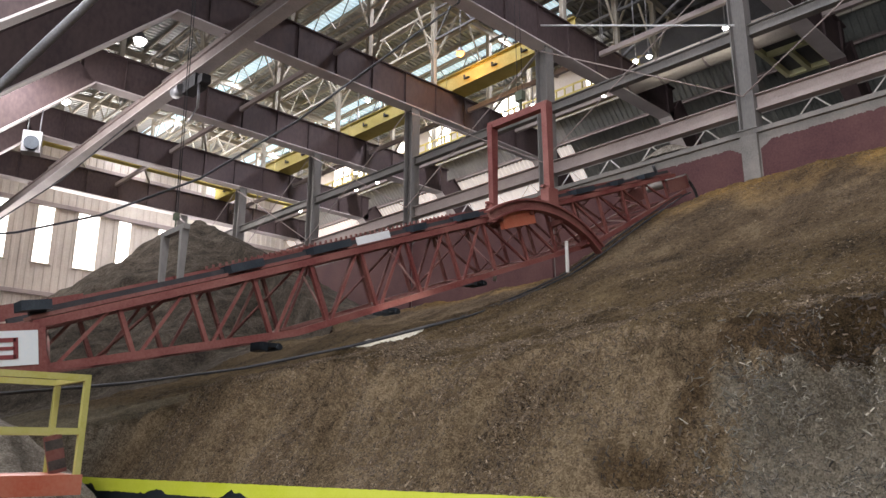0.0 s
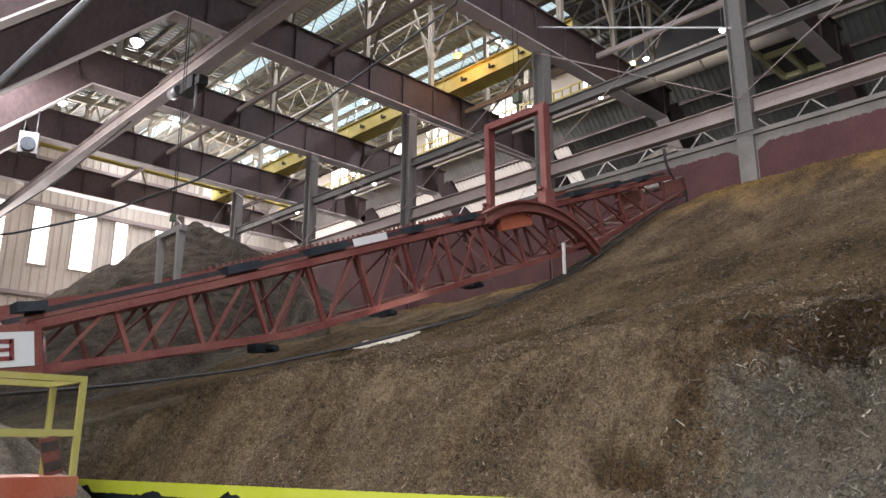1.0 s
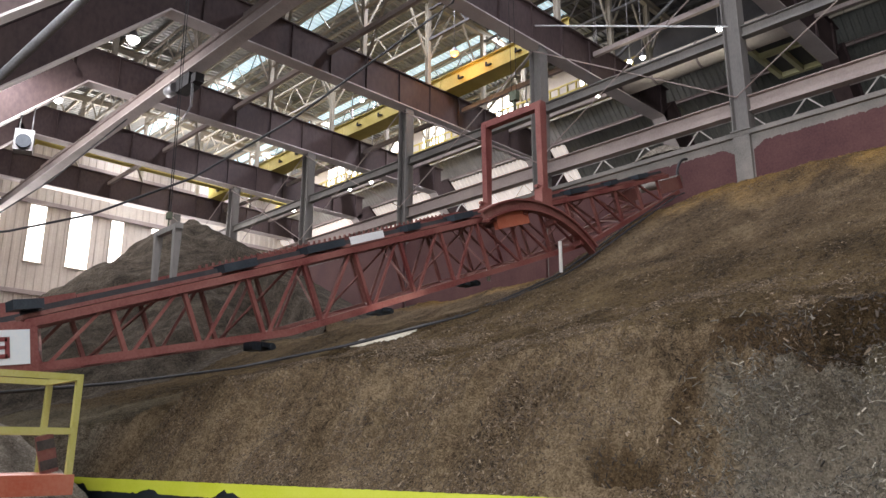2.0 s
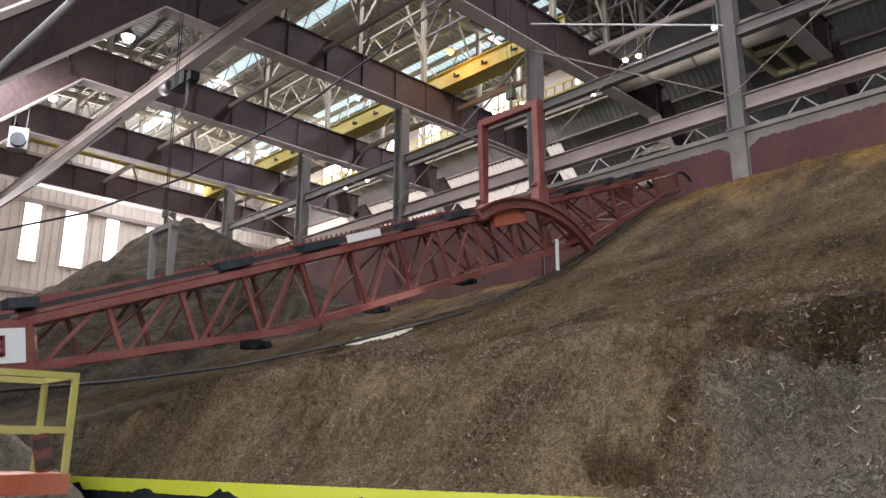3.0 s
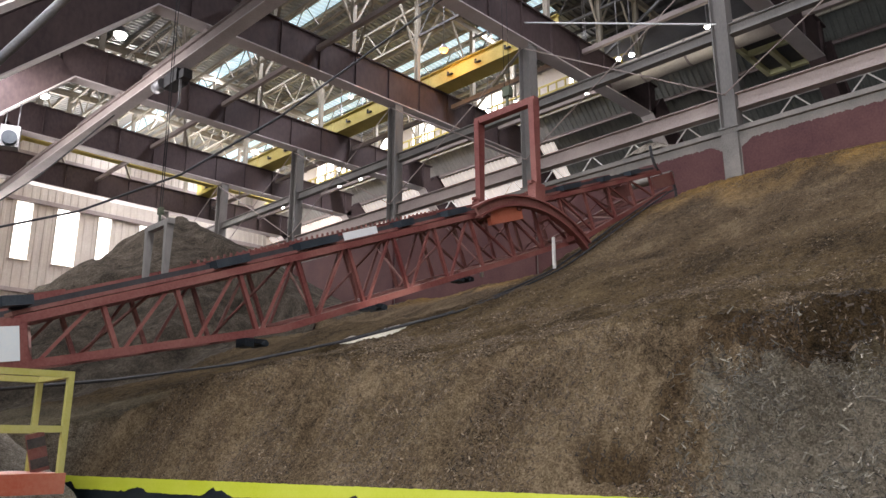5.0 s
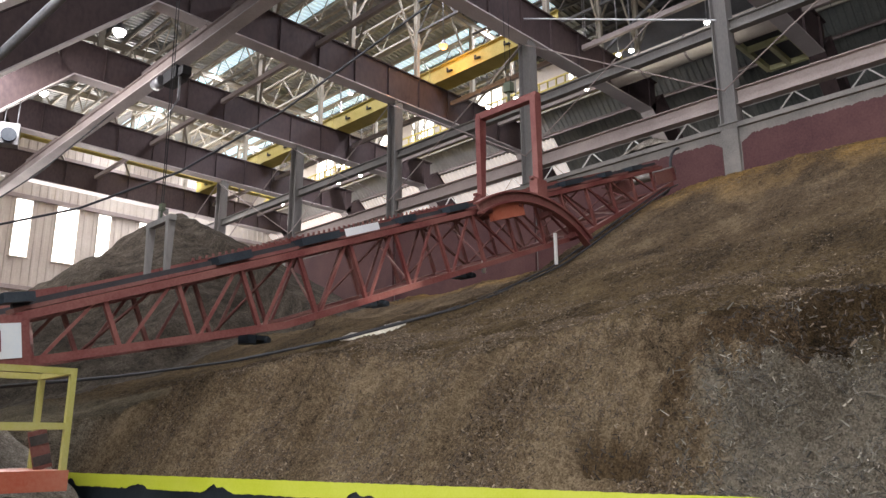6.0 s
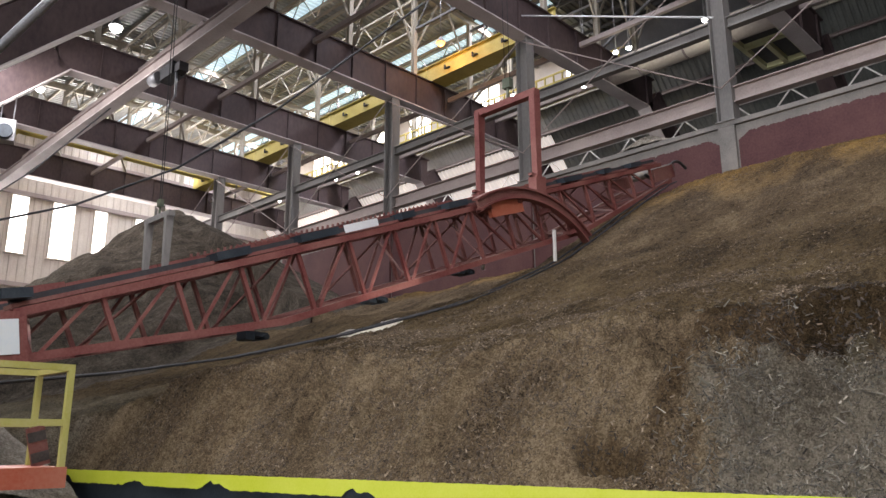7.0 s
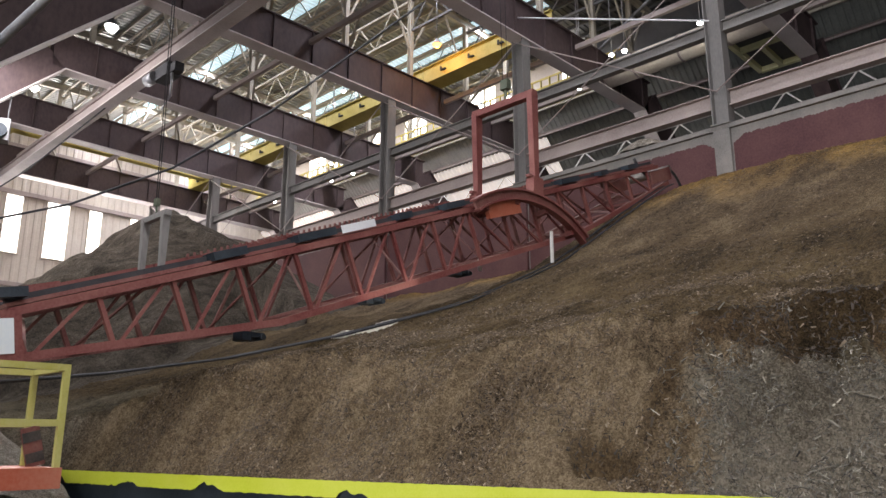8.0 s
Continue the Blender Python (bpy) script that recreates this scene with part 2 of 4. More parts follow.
M_FARCH = chips_mat("far_chips", ((0.026, 0.021, 0.016), (0.070, 0.058, 0.044), (0.120, 0.100, 0.076), (0.20, 0.17, 0.13)), 2.2)
# near white: the sunbeam's brightness is put into this colour
M_SUNPATCH = chips_mat("sun_patch_chips", ((0.40, 0.38, 0.33), (0.55, 0.52, 0.46), (0.66, 0.63, 0.57), (0.8, 0.77, 0.7)), 0.9)
M_PALECH = chips_mat("pale_chips", ((0.13, 0.11, 0.085), (0.28, 0.245, 0.20), (0.42, 0.375, 0.31), (0.62, 0.56, 0.48)), 2.0)


def sliver_mat(name, tones):
    """Loose pieces: each one takes its own tone, a few dark, most brown, a few pale."""
    m = bpy.data.materials.new(name)
    m.use_nodes = True
    n, l = m.node_tree.nodes, m.node_tree.links
    bs = n["Principled BSDF"]
    bs.inputs["Roughness"].default_value = 0.85
    geo = n.new("ShaderNodeNewGeometry")
    rp = n.new("ShaderNodeValToRGB")
    cr = rp.color_ramp
    cr.elements[0].position, cr.elements[0].color = 0.0, (*tones[0], 1)
    cr.elements[1].position, cr.elements[1].color = 1.0, (*tones[3], 1)
    for pos, c in ((0.3, tones[1]), (0.88, tones[2])):
        cr.elements.new(pos).color = (*c, 1)
    l.new(geo.outputs["Random Per Island"], rp.inputs[0])
    l.new(rp.outputs[0], bs.inputs["Base Color"])
    return m


M_SLIVER = sliver_mat("loose_chips", ((0.010, 0.007, 0.005), (0.085, 0.060, 0.037), (0.175, 0.126, 0.080), (0.36, 0.28, 0.19)))
M_SLIVERG = sliver_mat("loose_bark", ((0.016, 0.013, 0.010), (0.085, 0.074, 0.057), (0.165, 0.147, 0.117), (0.42, 0.38, 0.30)))

M_SLIVERD = sliver_mat("dark_bark", ((0.010, 0.008, 0.006), (0.030, 0.021, 0.014), (0.070, 0.050, 0.032), (0.24, 0.18, 0.12)))


# ---- mesh helpers ----
def slab(bm, size, m):
    """A box of that size at the pose m."""
    sx, sy, sz = (s / 2 for s in size)
    v = [bm.verts.new(m @ Vector((x * sx, y * sy, z * sz))) for x in (-1, 1) for y in (-1, 1) for z in (-1, 1)]
    for f in ((0, 1, 3, 2), (4, 6, 7, 5), (0, 4, 5, 1), (2, 3, 7, 6), (0, 2, 6, 4), (1, 5, 7, 3)):
        bm.faces.new([v[i] for i in f])


def axis(p, q, up=(0, 0, 1)):
    """The pose midway between p and q whose x points from p to q and whose z lies nearest to up."""
    p, q = Vector(p), Vector(q)
    x = (q - p).normalized()
    u = Vector(up)
    if abs(x.dot(u)) > 0.99:
        u = Vector((1, 0, 0))
    y = u.cross(x).normalized()
    z = x.cross(y)
    m = Matrix((x, y, z)).transposed().to_4x4()
    m.translation = (p + q) / 2
    return m, (q - p).length


def bar(bm, p, q, w, h, up=(0, 0, 1)):
    m, n = axis(p, q, up)
    slab(bm, (n, w, h), m)


def ibeam(bm, p, q, w, h, t=0.03, up=(0, 0, 1)):
    m, n = axis(p, q, up)
    slab(bm, (n, t, h - 2 * t), m)
    for s in (-1, 1):
        slab(bm, (n, w, t), m @ pose(0, 0, s * (h - t) / 2))


def channel(bm, p, q, w, h, t=0.02, up=(0, 0, 1)):
    m, n = axis(p, q, up)
    slab(bm, (n, t, h), m @ pose(0, -w / 2 + t / 2, 0))
    for s in (-1, 1):
        slab(bm, (n, w - t, t), m @ pose(0, t / 2, s * (h - t) / 2))


def tube(bm, pts, r, n=8, cap=True):
    """A round tube through the points."""
    pts = [Vector(p) for p in pts]
    rings = []
    for i, p in enumerate(pts):
        d = (pts[min(i + 1, len(pts) - 1)] - pts[max(i - 1, 0)]).normalized()
        u = Vector((0, 0, 1)) if abs(d.z) < 0.9 else Vector((1, 0, 0))
        a = d.cross(u).normalized()
        b = d.cross(a)
        rings.append([bm.verts.new(p + r * (math.cos(k * math.tau / n) * a + math.sin(k * math.tau / n) * b)) for k in range(n)])
    for r0, r1 in zip(rings, rings[1:]):
        for k in range(n):
            bm.faces.new((r0[k], r0[(k + 1) % n], r1[(k + 1) % n], r1[k])).smooth = True
    if cap:
        bm.faces.new(rings[0])
        bm.faces.new(rings[-1][::-1])


def solid(name, bm, material):
    bmesh.ops.recalc_face_normals(bm, faces=bm.faces)
    me = bpy.data.meshes.new(name)
    bm.to_mesh(me)
    bm.free()
    for m in (material if isinstance(material, (list, tuple)) else (material,)):
        me.materials.append(m)
    return new(name, me)


def part(name, bm, material, parent, label=""):
    ob = solid(name, bm, material)
    ob.parent = parent
    ob.matrix_parent_inverse = parent.matrix_world.inverted()
    return tagged(ob, label)


def thing(name, at, label, category, group="", kind=""):
    ob = new(name)
    ob.empty_display_size = 0.2
    ob.matrix_world = at if isinstance(at, Matrix) else Matrix.Translation(at)
    bpy.context.view_layer.update()
    return tagged(ob, label, category, group, kind)


def one(name, draw, material, parent=None, label=""):
    bm = bmesh.new()
    draw(bm)
    return part(name, bm, material, parent, label) if parent else solid(name, bm, material)


def value_noise(x, y, seed):
    xi, yi = np.floor(x).astype(np.int64), np.floor(y).astype(np.int64)
    fx, fy = x - xi, y - yi
    fx, fy = fx * fx * (3 - 2 * fx), fy * fy * (3 - 2 * fy)

    def h(i, j):
        k = (i * 374761393 + j * 668265263 + seed * 982451653) & 0x7FFFFFFF
        k = ((k ^ (k >> 13)) * 1274126177) & 0x7FFFFFFF
        return ((k ^ (k >> 16)) & 0xFFFF) / 65535.0

    a = h(xi, yi) * (1 - fx) + h(xi + 1, yi) * fx
    b = h(xi, yi + 1) * (1 - fx) + h(xi + 1, yi + 1) * fx
    return (a * (1 - fy) + b * fy) * 2 - 1


def fbm(x, y, seed, octaves=5, gain=0.5):
    s, a = 0.0, 1.0
    for o in range(octaves):
        s = s + a * value_noise(x * 2 ** o, y * 2 ** o, seed + o)
        a *= gain
    return s


def smooth(a, b, x):
    t = np.clip((x - a) / (b - a), 0, 1)
    return t * t * (3 - 2 * t)


# ---- the shed ----
BAYS = [8.55 + 7.42 * k for k in range(-2, 6)]      # the frames' lines across the shed
WALL_X, WALL_TOP, GIRDER_Z, DEPTH = 20.5, 8.75, 14.6, 1.45
END_Y = 53.3


def box(name, x0, x1, y0, y1, z0, z1, material, label="", category="", kind="structure"):
    bm = bmesh.new()
    slab(bm, (x1 - x0, y1 - y0, z1 - z0), pose((x0 + x1) / 2, (y0 + y1) / 2, (z0 + z1) / 2))
    return tagged(solid(name, bm, material), label, category, "", kind)


box("ground", -60, 90, -60, 110, FLOOR - 0.3, FLOOR, M_FLOOR, "dark dusty concrete floor of the storage shed", "floor")


def corrugated(bm, p0, p1, q0, q1, pitch=0.3, rise=0.06, out=(0, 0, 1)):
    """A ribbed sheet between the edges p0-p1 and q0-q1, its ribs running from p to q."""
    p0, p1, q0, q1, out = (Vector(v) for v in (p0, p1, q0, q1, out))
    n = max(int((p1 - p0).length / pitch), 1)
    a, b = [], []
    for i in range(n):
        for f, h in ((0, 0), (0.5, 0), (0.6, 1), (0.9, 1)):
            t = (i + f) / n
            a.append(bm.verts.new(p0.lerp(p1, t) + out * rise * h))
            b.append(bm.verts.new(q0.lerp(q1, t) + out * rise * h))
    a.append(bm.verts.new(p1))
    b.append(bm.verts.new(q1))
    for i in range(len(a) - 1):
        bm.faces.new((a[i], a[i + 1], b[i + 1], b[i]))


# roof sheets with two translucent strips, and the slopes that follow the legs
Y0, Y1 = -12.0, END_Y


def roof_z(x):
    return 21.2 - 0.05 * abs(x - 19.7)


def sheets(bm, strips, ya, yb):
    for x0, x1 in strips:
        corrugated(bm, (x0, ya, roof_z(x0)), (x0, yb, roof_z(x0)), (x1, ya, roof_z(x1)), (x1, yb, roof_z(x1)))


SPLIT = 14.2
GAP = (8.46, 9.80, -5.70, -4.95)      # a missing sheet lets a sunbeam down to the pile
bm = bmesh.new()
sheets(bm, ((7.6, 19.1),), SPLIT, Y1)
sheets(bm, ((20.3, 26.2), (27.8, 31.6)), 19.6, Y1)
tagged(solid("ceiling", bm, M_DECK), "grey ribbed steel roof sheets over the shed", "ceiling", "", "structure")
# darker copy over the near bays: grime and missing light, both in the colour
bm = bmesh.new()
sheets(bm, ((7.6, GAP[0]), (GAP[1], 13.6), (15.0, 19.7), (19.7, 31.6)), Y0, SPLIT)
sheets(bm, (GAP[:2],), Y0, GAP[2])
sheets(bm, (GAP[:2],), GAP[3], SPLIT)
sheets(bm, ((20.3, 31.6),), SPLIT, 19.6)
tagged(solid("ceiling_dark", bm, M_DECKDK), "dark ribbed roof sheets, grime and near-bay dimness in the colour", "ceiling", "", "structure")
bm = bmesh.new()
sheets(bm, ((19.1, 20.3),), SPLIT, Y1)
sheets(bm, ((26.2, 27.8),), 19.6, Y1)
# unseen strip over the near pile, added to go with its lamp
sheets(bm, ((13.6, 15.0),), Y0, SPLIT)
tagged(solid("skylight_strip", bm, M_SKYLT), "translucent pale blue ribbed strips letting daylight through the roof", "skylight", "", "structure")
# the three tones paint the light's fall-off along the slope
for nm, ya, yb, m, lab in (("roof_slope_east", 24.0, Y1, M_SIDE, "sloping pale ribbed steel side of the shed"), ("roof_slope_mid", 13.0, 24.0, M_SIDEMID, "sloping grey ribbed steel side of the shed"), ("roof_slope_dark", Y0, 13.0, M_SIDEDK, "sloping grey-green ribbed side of the shed, coloured dim")):
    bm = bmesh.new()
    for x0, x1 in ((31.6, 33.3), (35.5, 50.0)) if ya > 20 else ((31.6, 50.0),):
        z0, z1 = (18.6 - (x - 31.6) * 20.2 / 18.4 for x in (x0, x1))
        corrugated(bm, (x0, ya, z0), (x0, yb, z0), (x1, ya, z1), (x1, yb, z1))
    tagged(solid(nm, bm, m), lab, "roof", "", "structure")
bm = bmesh.new()
corrugated(bm, (33.3, 24.0, 16.734), (33.3, Y1, 16.734), (35.5, 24.0, 14.319), (35.5, Y1, 14.319))
tagged(solid("skylight_east", bm, M_SIDELT), "translucent ribbed strip low in the sloping side", "skylight", "", "structure")


def west(x):
    return 18.6 + (x - 7.6) * 20.2 / 20.6


def west_sheet(bm, x0, x1, ya, yb):
    corrugated(bm, (x0, ya, west(x0)), (x0, yb, west(x0)), (x1, ya, west(x1)), (x1, yb, west(x1)))


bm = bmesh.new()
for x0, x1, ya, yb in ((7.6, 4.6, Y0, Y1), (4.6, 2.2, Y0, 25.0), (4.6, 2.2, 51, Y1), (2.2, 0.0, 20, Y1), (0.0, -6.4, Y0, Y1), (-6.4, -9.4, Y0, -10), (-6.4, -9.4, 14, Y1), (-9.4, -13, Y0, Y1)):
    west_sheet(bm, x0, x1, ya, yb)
tagged(solid("roof_slope_west", bm, M_DECKDK), "sloping dark ribbed steel side of the shed", "roof", "", "structure")
# unseen glowing strips, added where the west fill lamps stand
bm = bmesh.new()
west_sheet(bm, 4.6, 2.2, 25, 51)
west_sheet(bm, 2.2, 0.0, Y0, 20)
west_sheet(bm, -6.4, -9.4, -10, 14)
tagged(solid("added_slope_strip", bm, M_SKYLT), "glowing ribbed strips added out of view in the sloping side", "skylight", "", "structure")
bm = bmesh.new()
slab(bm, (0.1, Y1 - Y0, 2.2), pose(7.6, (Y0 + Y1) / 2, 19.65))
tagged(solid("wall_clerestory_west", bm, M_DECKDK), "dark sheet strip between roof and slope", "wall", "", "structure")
# east clerestory with windows cut through
CLERE = [(y - 1.0, y + 1.0) for y in (20.6, 27.3, 33.0, 36.2, 40.9, 43.4, 48.5)]
bm = bmesh.new()
ys = [Y0, 14.0, 14.0] + [v for w in CLERE for v in w] + [Y1]
for i in range(0, len(ys), 2):
    slab(bm, (0.1, ys[i + 1] - ys[i], 2.4), pose(31.6, (ys[i] + ys[i + 1]) / 2, 19.55))
# near stretch takes the dim copy, its lack of light painted in
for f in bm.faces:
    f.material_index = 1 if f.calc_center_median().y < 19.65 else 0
for a, b in CLERE:
    slab(bm, (0.1, b - a, 0.5), pose(31.6, (a + b) / 2, 18.6))
    slab(bm, (0.1, b - a, 0.6), pose(31.6, (a + b) / 2, 20.45))
tagged(solid("wall_clerestory_east", bm, [M_CLAD, M_DIMSTEEL]), "pale sheet strip with windows below the roof", "wall", "", "structure")
for a, b in CLERE:
    w = thing("clerestory_window", (31.6, (a + b) / 2, 18.85), "small bright overexposed window under the roof", "window", "clerestory windows", "structure")
    one("pane", lambda bm: slab(bm, (0.02, b - a, 1.3), pose(31.63, (a + b) / 2, 19.5)), M_WINDOW, w)
    one("mullion", lambda bm: slab(bm, (0.08, 0.1, 1.3), pose(31.56, a + 0.8, 19.5)), M_CREAM, w)

# end wall in ribbed sheets, with tall windows cut through
WINDOWS = [(14.2, 15.3), (16.75, 18.25), (19.5, 20.45), (22.4, 23.6), (25.4, 26.6), (11.6, 12.6)]
WZ0, WZ1 = 11.75, 15.6
bm = bmesh.new()
edges = sorted(WINDOWS)
xs = [-20.0] + [v for w in edges for v in w] + [55.0]
for i in range(0, len(xs), 2):
    corrugated(bm, (xs[i], END_Y, FLOOR), (xs[i + 1], END_Y, FLOOR), (xs[i], END_Y, 22), (xs[i + 1], END_Y, 22), 0.45, 0.05, (0, -1, 0))
for a, b in edges:
    for z0, z1 in ((FLOOR, WZ0), (WZ1, 22.0)):
        corrugated(bm, (a, END_Y, z0), (b, END_Y, z0), (a, END_Y, z1), (b, END_Y, z1), 0.45, 0.05, (0, -1, 0))
tagged(solid("wall_north", bm, M_CLAD), "beige ribbed steel end wall glowing with daylight", "wall", "", "structure")
for i, (a, b) in enumerate(edges):
    w = thing(f"window_{i + 1}", ((a + b) / 2, END_Y, WZ0), "tall window strip with bright overexposed daylight", "window", "end wall windows", "structure")
    one("pane", lambda bm: slab(bm, (b - a, 0.02, WZ1 - WZ0), pose((a + b) / 2, END_Y + 0.03, (WZ0 + WZ1) / 2)), M_WINDOW, w)
    for x in (a, b):
        one("window_frame", lambda bm: slab(bm, (0.08, 0.16, WZ1 - WZ0), pose(x, END_Y - 0.02, (WZ0 + WZ1) / 2)), M_CLAD, w)
    one("sill", lambda bm: slab(bm, (b - a + 0.2, 0.2, 0.08), pose((a + b) / 2, END_Y - 0.06, WZ0 - 0.04)), M_CLAD, w)
for z in (4.2, 7.0, 9.7, 15.75, 18.9):
    g = one("wall_girt", lambda bm: channel(bm, (-10, END_Y - 0.22, z), (45, END_Y - 0.22, z), 0.2, 0.26), M_PINK)
    tagged(g, "faded horizontal steel girt along the end wall", "girt", "end wall girts", "structure")
box("wall_south", -20, 55, Y0 - 0.3, Y0, FLOOR, 22, M_CLAD, "plain ribbed end wall behind the walkway", "wall")

# concrete retaining wall with red panels
wall = box("wall_east", WALL_X + 0.06, WALL_X + 0.5, Y0, END_Y, FLOOR, WALL_TOP, M_CONCRETE, "tall concrete retaining wall with red painted panels", "wall")
for y in BAYS:
    one("pilaster", lambda bm: slab(bm, (0.16, 0.48, WALL_TOP - FLOOR - 0.02), pose(WALL_X + 0.02, y, (WALL_TOP + FLOOR) / 2)), M_CONCRETE if y < 12 else M_REDWALL, wall, "pale concrete pilaster" if y < 12 else "red painted pilaster")
    random.seed(int(y * 10))

    def panel(bm, y=y):
        n = 260
        ya, yb = y + 0.28, y + 7.42 - 0.28
        top, low = [], []
        for i in range(n + 1):
            t = i / n
            edge = min(1, 22 * t, 22 * (1 - t))
            z = WALL_TOP - 0.24 - 0.22 * (1 - edge) - 0.05 * abs(noise.noise((y + t * 20, 3, 1))) - 0.03 * abs(noise.noise((y + t * 90, 3, 1))) - 0.05 * random.random() ** 4
            top.append(bm.verts.new((WALL_X + 0.052, ya + (yb - ya) * t, z)))
            low.append(bm.verts.new((WALL_X + 0.052, ya + (yb - ya) * t, FLOOR + 0.02)))
        for i in range(n):
            bm.faces.new((low[i], low[i + 1], top[i + 1], top[i]))
    one("panel", panel, M_REDWALL, wall, "dark red painted panel with a ragged upper edge")
one("coping", lambda bm: slab(bm, (0.62, END_Y - Y0, 0.14), pose(WALL_X + 0.27, (Y0 + END_Y) / 2, WALL_TOP + 0.074)), M_CONCRETE, wall, "dusty concrete coping")

# chips spilled on the wall's ledge
nl = 30
lx, ly = np.meshgrid(np.linspace(WALL_X - 0.03, WALL_X + 0.56, 12), np.linspace(9.9, 13.6, nl))
lz = WALL_TOP + 0.13 + np.maximum(-0.01, 0.42 * np.exp(-((ly - 11.3) / 0.85) ** 2) * (1 - ((lx - WALL_X - 0.27) / 0.34) ** 2) + 0.03 * fbm(lx * 4, ly * 4, 71, 3))
li = np.arange(12 * nl).reshape(nl, 12)
me = bpy.data.meshes.new("ledge_heap")
me.from_pydata(np.stack([lx, ly, lz], -1).reshape(-1, 3).tolist(), [], np.stack([li[:-1, :-1], li[:-1, 1:], li[1:, 1:], li[1:, :-1]], -1).reshape(-1, 4).tolist())
me.materials.append(M_PALECH)
tagged(new("ledge_heap", me), "pale chips spilled on the wall's ledge", "chip pile", "", "stuff")

# columns on the wall
col = thing("steel_column", (WALL_X + 0.2, BAYS[2], WALL_TOP + 0.144), "grey painted steel column standing on the wall", "column", "columns on the wall")
hc = GIRDER_Z - WALL_TOP - 0.15
cb = col.matrix_world.translation
one("shaft", lambda bm: ibeam(bm, cb, cb + Vector((0, 0, hc)), 0.46, 0.5, 0.035, (0, 1, 0)), M_COLUMN, col)
one("base_plate", lambda bm: slab(bm, (0.6, 0.6, 0.04), pose(*(cb + Vector((0, 0, 0.02))))), M_COLUMN, col)
one("cap_plate", lambda bm: slab(bm, (0.56, 0.56, 0.04), pose(*(cb + Vector((0, 0, hc - 0.022))))), M_COLUMN, col)
for y in BAYS:
    if abs(y - BAYS[2]) > 1:
        copy_thing(col, Matrix.Translation((cb.x, y, cb.z)))

# longitudinal beams between the columns
for zc, h, w, m, lab in ((9.72, 0.50, 0.30, M_PINK, "faded pink steel beam between the wall columns"), (12.05, 0.36, 0.26, M_COLUMN, "grey steel strut between the wall columns")):
    for a, b in zip(BAYS, BAYS[1:]):
        o = one("tie_beam", lambda bm: ibeam(bm, (WALL_X + 0.2, a + 0.26, zc), (WALL_X + 0.2, b - 0.26, zc), w, h, 0.03), m)
        tagged(o, lab, "beam", "beams between columns")
for a, b in zip(BAYS, BAYS[1:]):
    for s in (0, 1):
        za, zb = (9.95, 14.4) if s else (14.4, 9.95)
        o = one("brace_rod", lambda bm: tube(bm, [(WALL_X - 0.1 + 0.07 * s, a, za), (WALL_X - 0.1 + 0.07 * s, b, zb)], 0.022, 6), M_PINK)
        tagged(o, "thin steel cross brace between wall columns", "brace", "cross braces")

# portal frames: box girders with sloping legs
XL, XR = 9.6, 29.4


def draw_frame(y):
    f = thing("portal_frame", (XL, y, GIRDER_Z), "dark maroon steel roof girder with sloping legs", "girder", "roof frames")
    zt = GIRDER_Z + DEPTH
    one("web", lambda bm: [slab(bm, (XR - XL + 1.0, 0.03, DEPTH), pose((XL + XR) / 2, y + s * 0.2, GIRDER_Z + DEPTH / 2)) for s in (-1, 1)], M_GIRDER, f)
    one("bottom_flange", lambda bm: slab(bm, (XR - XL, 0.62, 0.05), pose((XL + XR) / 2, y, GIRDER_Z - 0.026)), M_FLANGE, f, "bottom flange coloured pale as if lit from below")
    one("top_flange", lambda bm: slab(bm, (XR - XL + 1.2, 0.62, 0.05), pose((XL + XR) / 2, y, zt + 0.026)), M_GIRDER, f)
    for x in np.arange(XL + 1.2, XR, 1.85):
        one("stiffener", lambda bm: slab(bm, (0.025, 0.09, DEPTH - 0.02), pose(x, y - 0.262, GIRDER_Z + DEPTH / 2)), M_GIRDER, f)
    for x, s in ((XL, -1), (XR, 1)):
        c = Vector((x, y, GIRDER_Z))
        d = Vector((s, 0, -0.98)).normalized()
        nrm = Vector((s * 0.98, 0, 1)).normalized()
        n = 21.5
        one("leg", lambda bm: [bar(bm, c + nrm * 0.72 + Vector((0, k * 0.2, 0)), c + nrm * 0.72 + d * n + Vector((0, k * 0.2, 0)), 0.03, 1.44, nrm) for k in (-1, 1)], M_GIRDER, f)
        # lit tone painted on far legs only; near legs stay maroon
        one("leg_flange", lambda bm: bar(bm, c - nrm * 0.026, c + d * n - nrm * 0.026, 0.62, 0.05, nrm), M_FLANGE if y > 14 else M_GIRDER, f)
        one("leg_outer_flange", lambda bm: bar(bm, c + nrm * 1.47, c + d * n + nrm * 1.47, 0.62, 0.05, nrm), M_GIRDER, f)
    return f


for y in BAYS:
    draw_frame(y)

# posts on the girders that carry the upper roof, trusses and purlins
# near-bay steel takes the darker copy, so its dimness is painted in
RX = (10.6, 14.3, 18.2, 22.0, 25.8, 29.0)
post = None
for y in BAYS:
    for x in RX:
        ztop = roof_z(x) - 0.58
        o = one("roof_post", lambda bm: ibeam(bm, (x, y, GIRDER_Z + DEPTH + 0.052), (x, y, ztop), 0.2, 0.22, 0.02, (0, 1, 0)), M_CREAM if y > 14 else M_DIMSTEEL)
        tagged(o, "pale steel post between girder and roof", "post", "roof posts")


